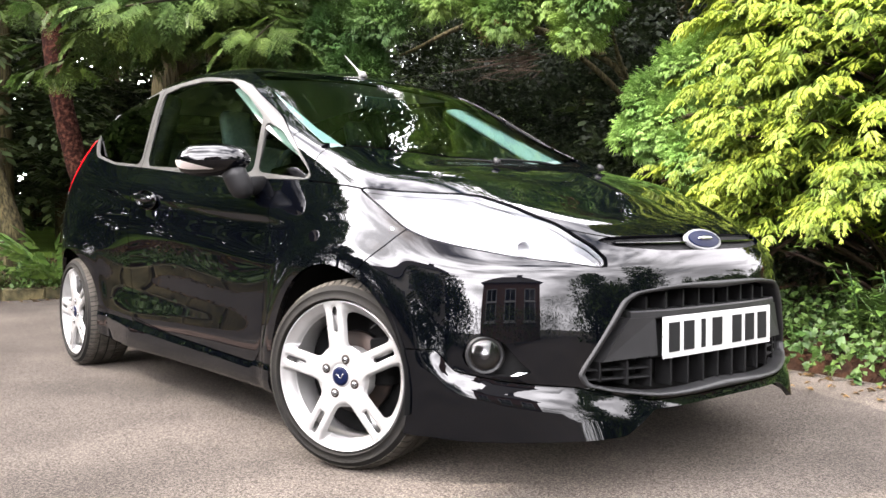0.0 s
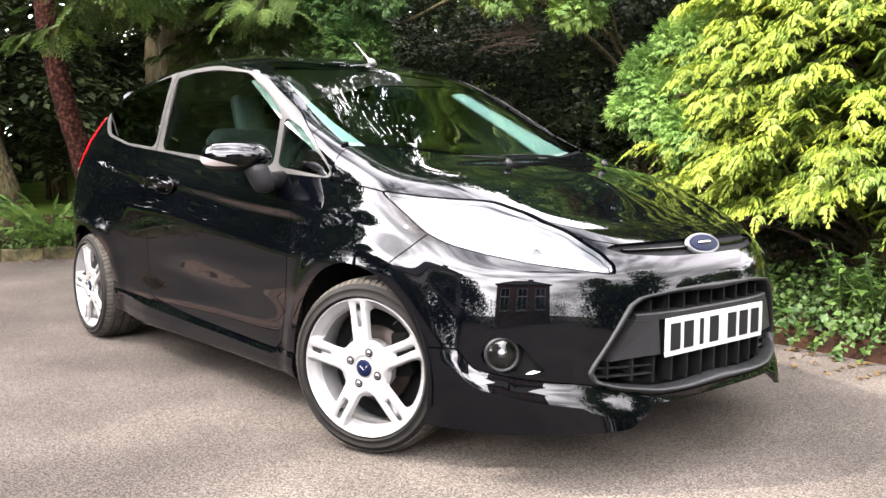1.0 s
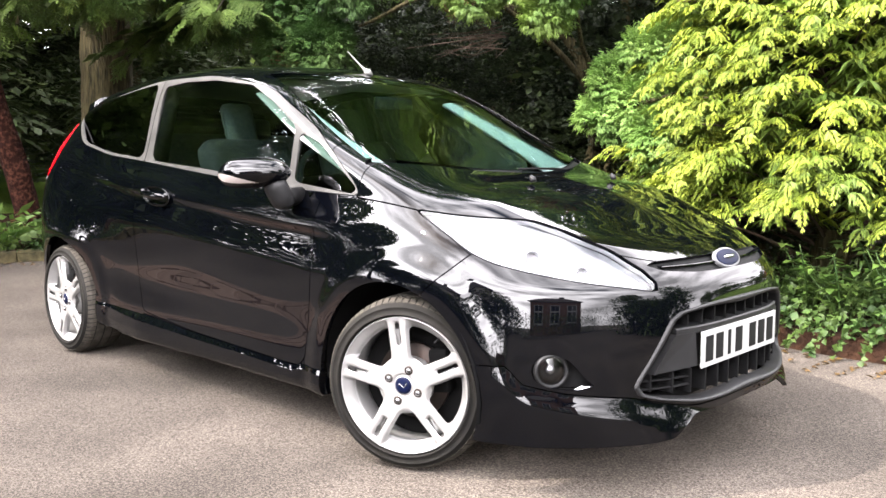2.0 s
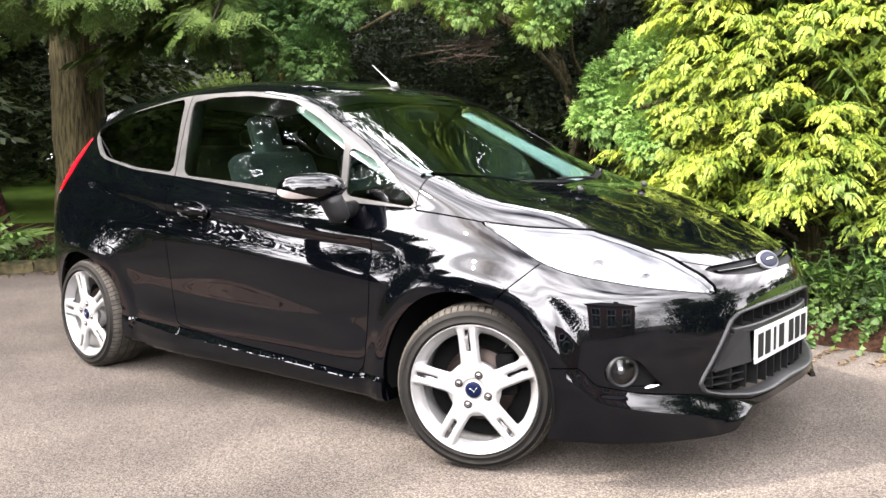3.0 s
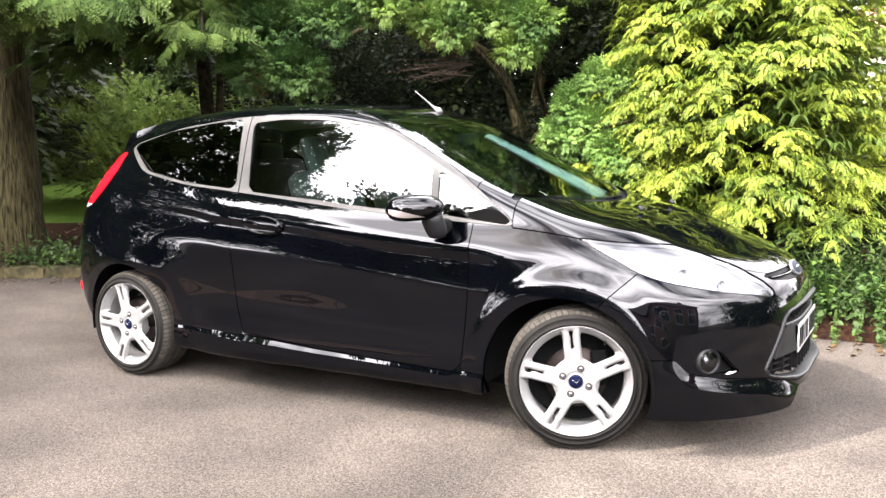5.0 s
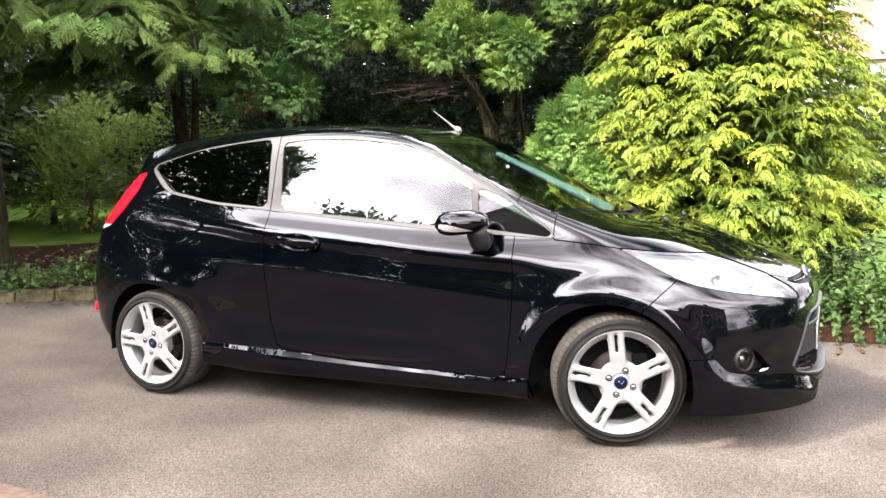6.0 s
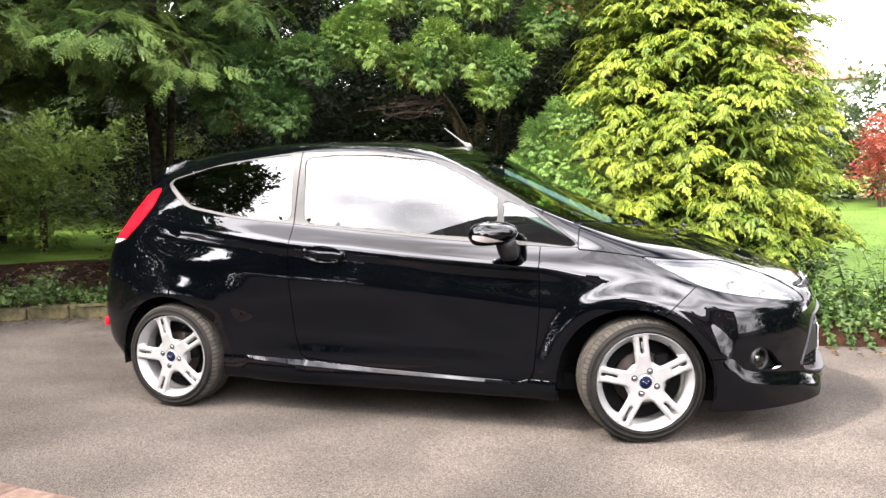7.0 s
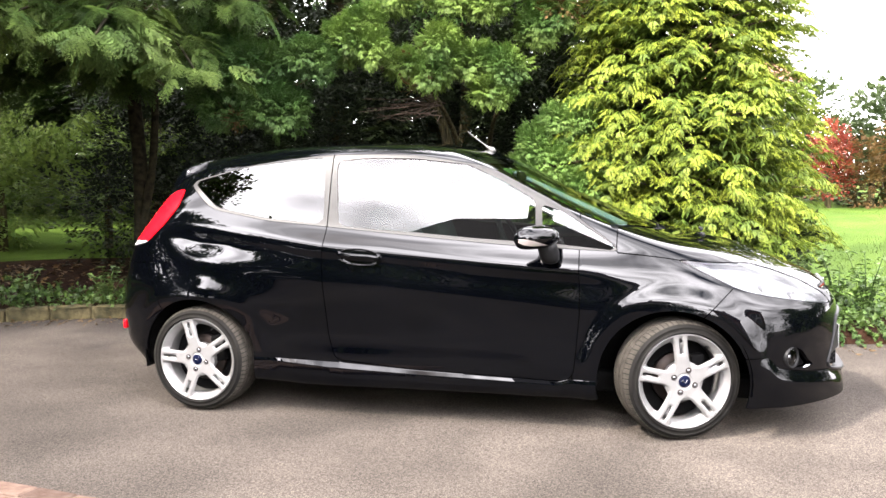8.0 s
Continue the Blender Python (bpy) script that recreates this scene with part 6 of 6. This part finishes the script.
scatter("fallen_leaves", blade(.06, .04), np.stack([p2[:, 0], p2[:, 1], lawn_z(off) + .02], 1), units(n) * [1, 1, .25], np.tile([0, 0, 1.0], (n, 1)) + units(n) * .4, .6 + .8 * rng.random(n), BROWN_LEAF, None, "withered fallen leaves on the bare bed", "leaf litter", "stuff")

# lawn edge, far hedge, red shrub, house
n = 30000
g = np.stack([1.4 + rng.random(n) * 8, 3.2 + rng.random(n) ** 1.4 * 9, np.zeros(n)], 1)
g[:, 2] = lawn_z(g[:, 1] - 2.0) - .02
grass = scatter("lawn_grass", blade(.028, .006), g, units(n) * .5 + [0, 0, 1.0], np.tile([1.0, 0, 0], (n, 1)), .6 + rng.random(n), GRASS, None, "short blades of the mown lawn", "grass", "stuff")


def shrub(name, label, at3, blobs, material, density, big=2.5, category="shrub"):
    t = thing(name, label, category, at3)
    trunk([(0, 0, -.1), (.02, 0, .5), (0, .03, 1.0)], [.07, .05, .03], BARK, t)
    at, head, size = clump_crown(blobs, density, int(abs(at3[0] * 7 + at3[1] * 3)) + 1)
    dress("crown", t, BUNCH, at, head, size * big, material)


shrub("red_shrub", "red-leaved shrub at the far side of the lawn", (2.7, 13.2, .6), [((0, 0, 1.35), .30), ((.2, .1, 1.1), .28), ((-.15, 0, 1.05), .26), ((0, 0, .6), .4)], RED_LEAF, 2200, 1.6)
shrub("russet_shrub", "russet brown shrub beside a red one", (3.5, 13.4, .6), [((0, 0, .9), .5), ((.4, .1, .7), .45), ((0, 0, .4), .5)], BROWN_LEAF, 1200, 2.0)
for k in range(11):
    x = 1.0 + k * 1.5
    shrub("hedge_shrub", "green garden shrub at the far side of the lawn", (x, 15.5 + 1.2 * math.sin(k * 2.2), .7), [((0, 0, .9 + .3 * math.sin(k)), .95), ((.5, -.2, .6), .7), ((-.6, 0, .7), .7), ((0, -.2, .3), .9), ((.1, .1, 1.6 + .5 * math.sin(k * 1.7)), .7)], FAR_LEAF, 400, 3.6)
for k in range(9):
    a = 2.6 + k * .16
    shrub("far_shrub", "green shrubs beyond the lawn", (-10 - 1.6 * k, 13 - .9 * k, .7), [((0, 0, 1.0), 1.3), ((.8, .2, 1.6), 1.1), ((-.8, 0, 1.2), 1.1), ((0, 0, 2.6), 1.1)], FAR_LEAF, 300, 4.2)
for k, (x, y, h) in enumerate([(-16.5, -1.5, 8), (-17, 2.5, 9), (-15.5, 6.0, 9), (-14, 8.8, 8), (-12, 11.2, 9), (-9.6, 13.4, 9), (-7, 14.6, 8), (-4.6, 13.0, 8), (-2, 14, 8), (-18, 9, 11), (-13, 15, 11), (-19.5, .6, 11), (-19, -3.2, 11), (-21.5, 2.6, 11), (-21.5, 5.4, 11), (-22, -1.2, 11), (-20, 8.0, 11), (-22.5, 11.5, 11), (-17.5, 13.5, 11)]):
    t = thing("garden_tree", "leafy green tree at the back of the garden", "tree", (x, y, .7), group="trees at the back of the garden")
    trunk([(0, 0, -.2), (.05, 0, h * .4), (0, 0, h * .8)], [.2, .15, .05], BARK, t)
    blobs = [((rng.normal() * .8, rng.normal() * .6, .5 + (h - 1.3) * j / 7 + rng.normal() * .2), 1.7 - .1 * j) for j in range(8)]
    at, head, size = clump_crown(blobs, 200, 240 + k)
    dress("crown", t, COARSE, at, head, size * (5.2 if k < 13 else 7.0), FAR_LEAF)
def sash(parent, x, y, z, wide, high):
    """A window on a wall that faces along y: frame, sill and pane."""
    s = -1 if y < 0 else 1
    frame_bm = bmesh.new()
    for w, h, dx, dz in ((wide, .08, 0, high / 2), (wide, .08, 0, -high / 2), (.08, high, -wide / 2, 0), (.08, high, wide / 2, 0), (.06, high, 0, 0)):
        piece = block((w, .08, h), (x + dx, y + s * .02, z + dz), 0)
        me = bpy.data.meshes.new("piece")
        piece.to_mesh(me)
        piece.free()
        frame_bm.from_mesh(me)
        bpy.data.meshes.remove(me)
    w = part("window", frame_bm, WINDOW_WHITE, parent, "white-framed window", smooth=False)
    part("pane", block((wide - .08, .02, high - .08), (x, y + s * .012, z), 0), WINDOW_DARK, w, smooth=False)
    part("sill", block((wide + .2, .16, .07), (x, y + s * .07, z - high / 2 - .08), .01), WINDOW_WHITE, w, smooth=False)


WINDOW_WHITE = shader("window_frame_white", (.35, .35, .34), .5)
WINDOW_DARK = shader("window_pane_dark", (.01, .012, .013), .08)
house = thing("house", "distant house with a red tiled hip roof", "house", (.6, 33.0, 1.2))
part("wall", block((7, 6, 3.6), (0, 0, 1.8), .02), RENDER_WALL, house, smooth=False)
for x in (-2.3, 0, 2.3):
    sash(house, x, -3.0, 1.9, 1.3, 1.3)
part("chimney", block((.7, .7, 1.6), (1.0, 0, 5.8), .02), ROOF_TILE, house, smooth=False)
bm = bmesh.new()
vs = [bm.verts.new(p) for p in ((-4, -3.5, 3.5), (4, -3.5, 3.5), (4, 3.5, 3.5), (-4, 3.5, 3.5), (-1.2, 0, 5.8), (1.2, 0, 5.8))]
for f in ((0, 1, 5, 4), (1, 2, 5), (2, 3, 4, 5), (3, 0, 4), (3, 2, 1, 0)):
    bm.faces.new([vs[i] for i in f])
part("roof", bm, ROOF_TILE, house, smooth=False)

# trees and houses on the camera's side, seen only as reflections, placed to shape them
far = np.random.default_rng(21)
for k in range(17):
    a = radians(150 + k * 14.5)
    x, y, h = 15 * math.cos(a) + far.normal() * .8 - 1, 13.5 * math.sin(a) + far.normal() * .8 - 1, 4.2 + 2.0 * math.sin(k * 2.4) + far.random()
    if y > -3 and x < 0:
        continue
    if x > 3 and y < -4:
        continue
    h = {3: 13.5, 4: 11.0, 5: 9.8, 6: 6.1, 7: 3.6}.get(k, h)
    if k == 5:
        x, y = -11.0, -10.6
    t = thing("drive_tree", "broad green tree across the drive", "tree", (x, y, 0), group="trees across the drive")
    trunk([(0, 0, -.1), (.05, 0, h * .35), (0, 0, h * .8)], [.2, .15, .05], BARK, t)
    blobs = [((far.normal() * 1.3, far.normal() * .6, (3.3 if k in (5, 6) else .4) + (h - (3.9 if k in (5, 6) else 1.0)) * j / 5 + far.normal() * .2), 1.9 - .14 * j) for j in range(6)]
    at, head, size = clump_crown(blobs, 1000 if k in (5, 6) else 380 if k == 4 else 210, 140 + k)
    dress("crown", t, COARSE, at, head, size * (4.0 if k in (5, 6) else 7.2), CEDAR_LEAF)
# placed and sized for the side windows' reflections, clear of the sun
for k, (x, y, h) in enumerate([(-12.6, -2.6, 13.0), (-13.2, -6.2, 12.0)]):
    t = thing("border_tree", "tall green tree beside the drive", "tree", (x, y, 0), group="tall trees beside the drive")
    trunk([(0, 0, -.1), (.05, 0, h * .35), (0, 0, h * .8)], [.2, .15, .05], BARK, t)
    blobs = [((far.normal() * .7, far.normal() * .6, 1.6 + (h - 3.1) * j / 8 + far.normal() * .2), 2.2 - .11 * j) for j in range(9)]
    at, head, size = clump_crown(blobs, 400, 180 + k)
    dress("crown", t, COARSE, at, head, size * 6.0, CEDAR_LEAF)
SLATE = shader("dark_roof_slate", (.035, .034, .034), .8, specular=0.15, second=(.06, .056, .054), scale=6)
# wall coloured dark so that the unseen house reflects as a silhouette
SILHOUETTE_WALL = shader("silhouette_wall", (.085, .045, .034), .9, second=(.13, .075, .055), scale=9)


def villa(label, at, wide, deep, eaves, ridge, wall, turn=0.0):
    """A two-storey house with a hipped slate roof; its windows look along its own y."""
    t = thing("opposite_house", label, "house", at, group="houses across the drive")
    t.rotation_euler[2] = radians(turn)
    part("wall", block((wide, deep, eaves), (0, 0, eaves / 2), .02), wall, t, smooth=False)
    w, d = wide / 2 + .4, deep / 2 + .4
    bm = bmesh.new()
    vs = [bm.verts.new(p) for p in ((-w, -d, eaves - .1), (w, -d, eaves - .1), (w, d, eaves - .1), (-w, d, eaves - .1), (-w * .36, 0, ridge), (w * .36, 0, ridge))]
    for f in ((0, 1, 5, 4), (1, 2, 5), (2, 3, 4, 5), (3, 0, 4), (3, 2, 1, 0)):
        bm.faces.new([vs[i] for i in f])
    for x in (-wide * .325, 0, wide * .325):
        for z in (1.5, eaves - 1.8):
            sash(t, x, deep / 2, z, 1.2, 1.2)
    part("roof", bm, SLATE, t, smooth=False)
    part("chimney", block((.8, .6, 1.5), (w * .30, 0, ridge + .3), .02), SLATE, t, smooth=False)


villa("pale rendered house with a dark slate roof across the drive", (-3.2, -17.5, 0), 8, 6, 6.4, 10.4, RENDER_WALL)
villa("smaller slate-roofed house across the drive, walls darkened to reflect as a silhouette", (10.6, -14.0, 0), 7, 6, 4.6, 7.6, SILHOUETTE_WALL, 36)
# hedges added out of view to darken the low part of the reflections
hedge = thing("hedge", "unseen green hedge added across the drive to darken reflections", "hedge", (0, -16, 0))
at = np.stack([-6 + far.random(4500) * 9.5, far.normal(size=4500) * .4, far.random(4500) * 3.6], 1)
dress("leaves", hedge, COARSE, at, units(4500) + [0, -.3, .3], 2.2 + far.random(4500), CEDAR_LEAF)

low_hedge = thing("hedge", "unseen low hedge added to fill a gap in the bumper's reflection", "hedge", (9.2, -9.4, 0))
at = np.stack([-6 + far.random(3600) * 12, far.normal(size=3600) * .3, far.random(3600) * 1.5], 1)
dress("leaves", low_hedge, COARSE, at, units(3600) + [0, -.3, .3], 1.6 + far.random(3600), CEDAR_LEAF)

side_hedge = thing("hedge", "unseen green hedge added across the drive to darken reflections", "hedge", (17, -6, 0))
at = np.stack([far.normal(size=6000) * .4, -10 + far.random(6000) * 18, far.random(6000) * 3.4], 1)
dress("leaves", side_hedge, COARSE, at, units(6000) + [-.3, 0, .3], 2.2 + far.random(6000), CEDAR_LEAF)

# ---- kerb stones and pavers ----
stone_line, stone_way = along(KERB, .37)
rs = np.random.default_rng(5)
stones = []
for k in range(4):
    bm = block((.355, .13, .16), (0, 0, .045), .018, segments=2)
    for v in bm.verts:
        v.co += Vector(rs.normal(size=3) * .0075)
    me = bpy.data.meshes.new("kerb_stone")
    bm.to_mesh(me)
    bm.free()
    me.materials.append(STONE)
    stones.append(me)
kerb = thing("kerb", "row of rough stone edging blocks along the drive", "kerb", kind="structure")
for k, (q, w) in enumerate(zip(stone_line, stone_way)):
    ob = new("stone", stones[k % 4])
    ob.parent = kerb
    low = -.115 if -1.5 < q[0] < 4 else 0
    ob.matrix_basis = pose(q[0], q[1], low + rs.normal() * .006, rs.normal() * 2, rs.normal() * 1.5, math.degrees(math.atan2(w[1], w[0])) + rs.normal() * 1.5)
pave = thing("paver_edging", "strip of reddish clay pavers beside the asphalt", "paving", kind="structure")
bm = block((.2, .1, .06), (0, 0, 0), .006, segments=1)
me = bpy.data.meshes.new("paver")
bm.to_mesh(me)
bm.free()
me.materials.append(PAVER)
for row in range(5):
    for k in range(26):
        x = -4.6 + k * .204 + (row % 2) * .1
        y = -1.975 - .115 * (x + 2.9) - .055 - row * .104
        if x > -1.7:
            continue
        ob = new("brick", me)
        ob.parent = pave
        ob.matrix_basis = pose(x, y, -.003 + rs.normal() * .002, rs.normal() * .6, rs.normal() * .6, -6.6 + rs.normal() * .8)
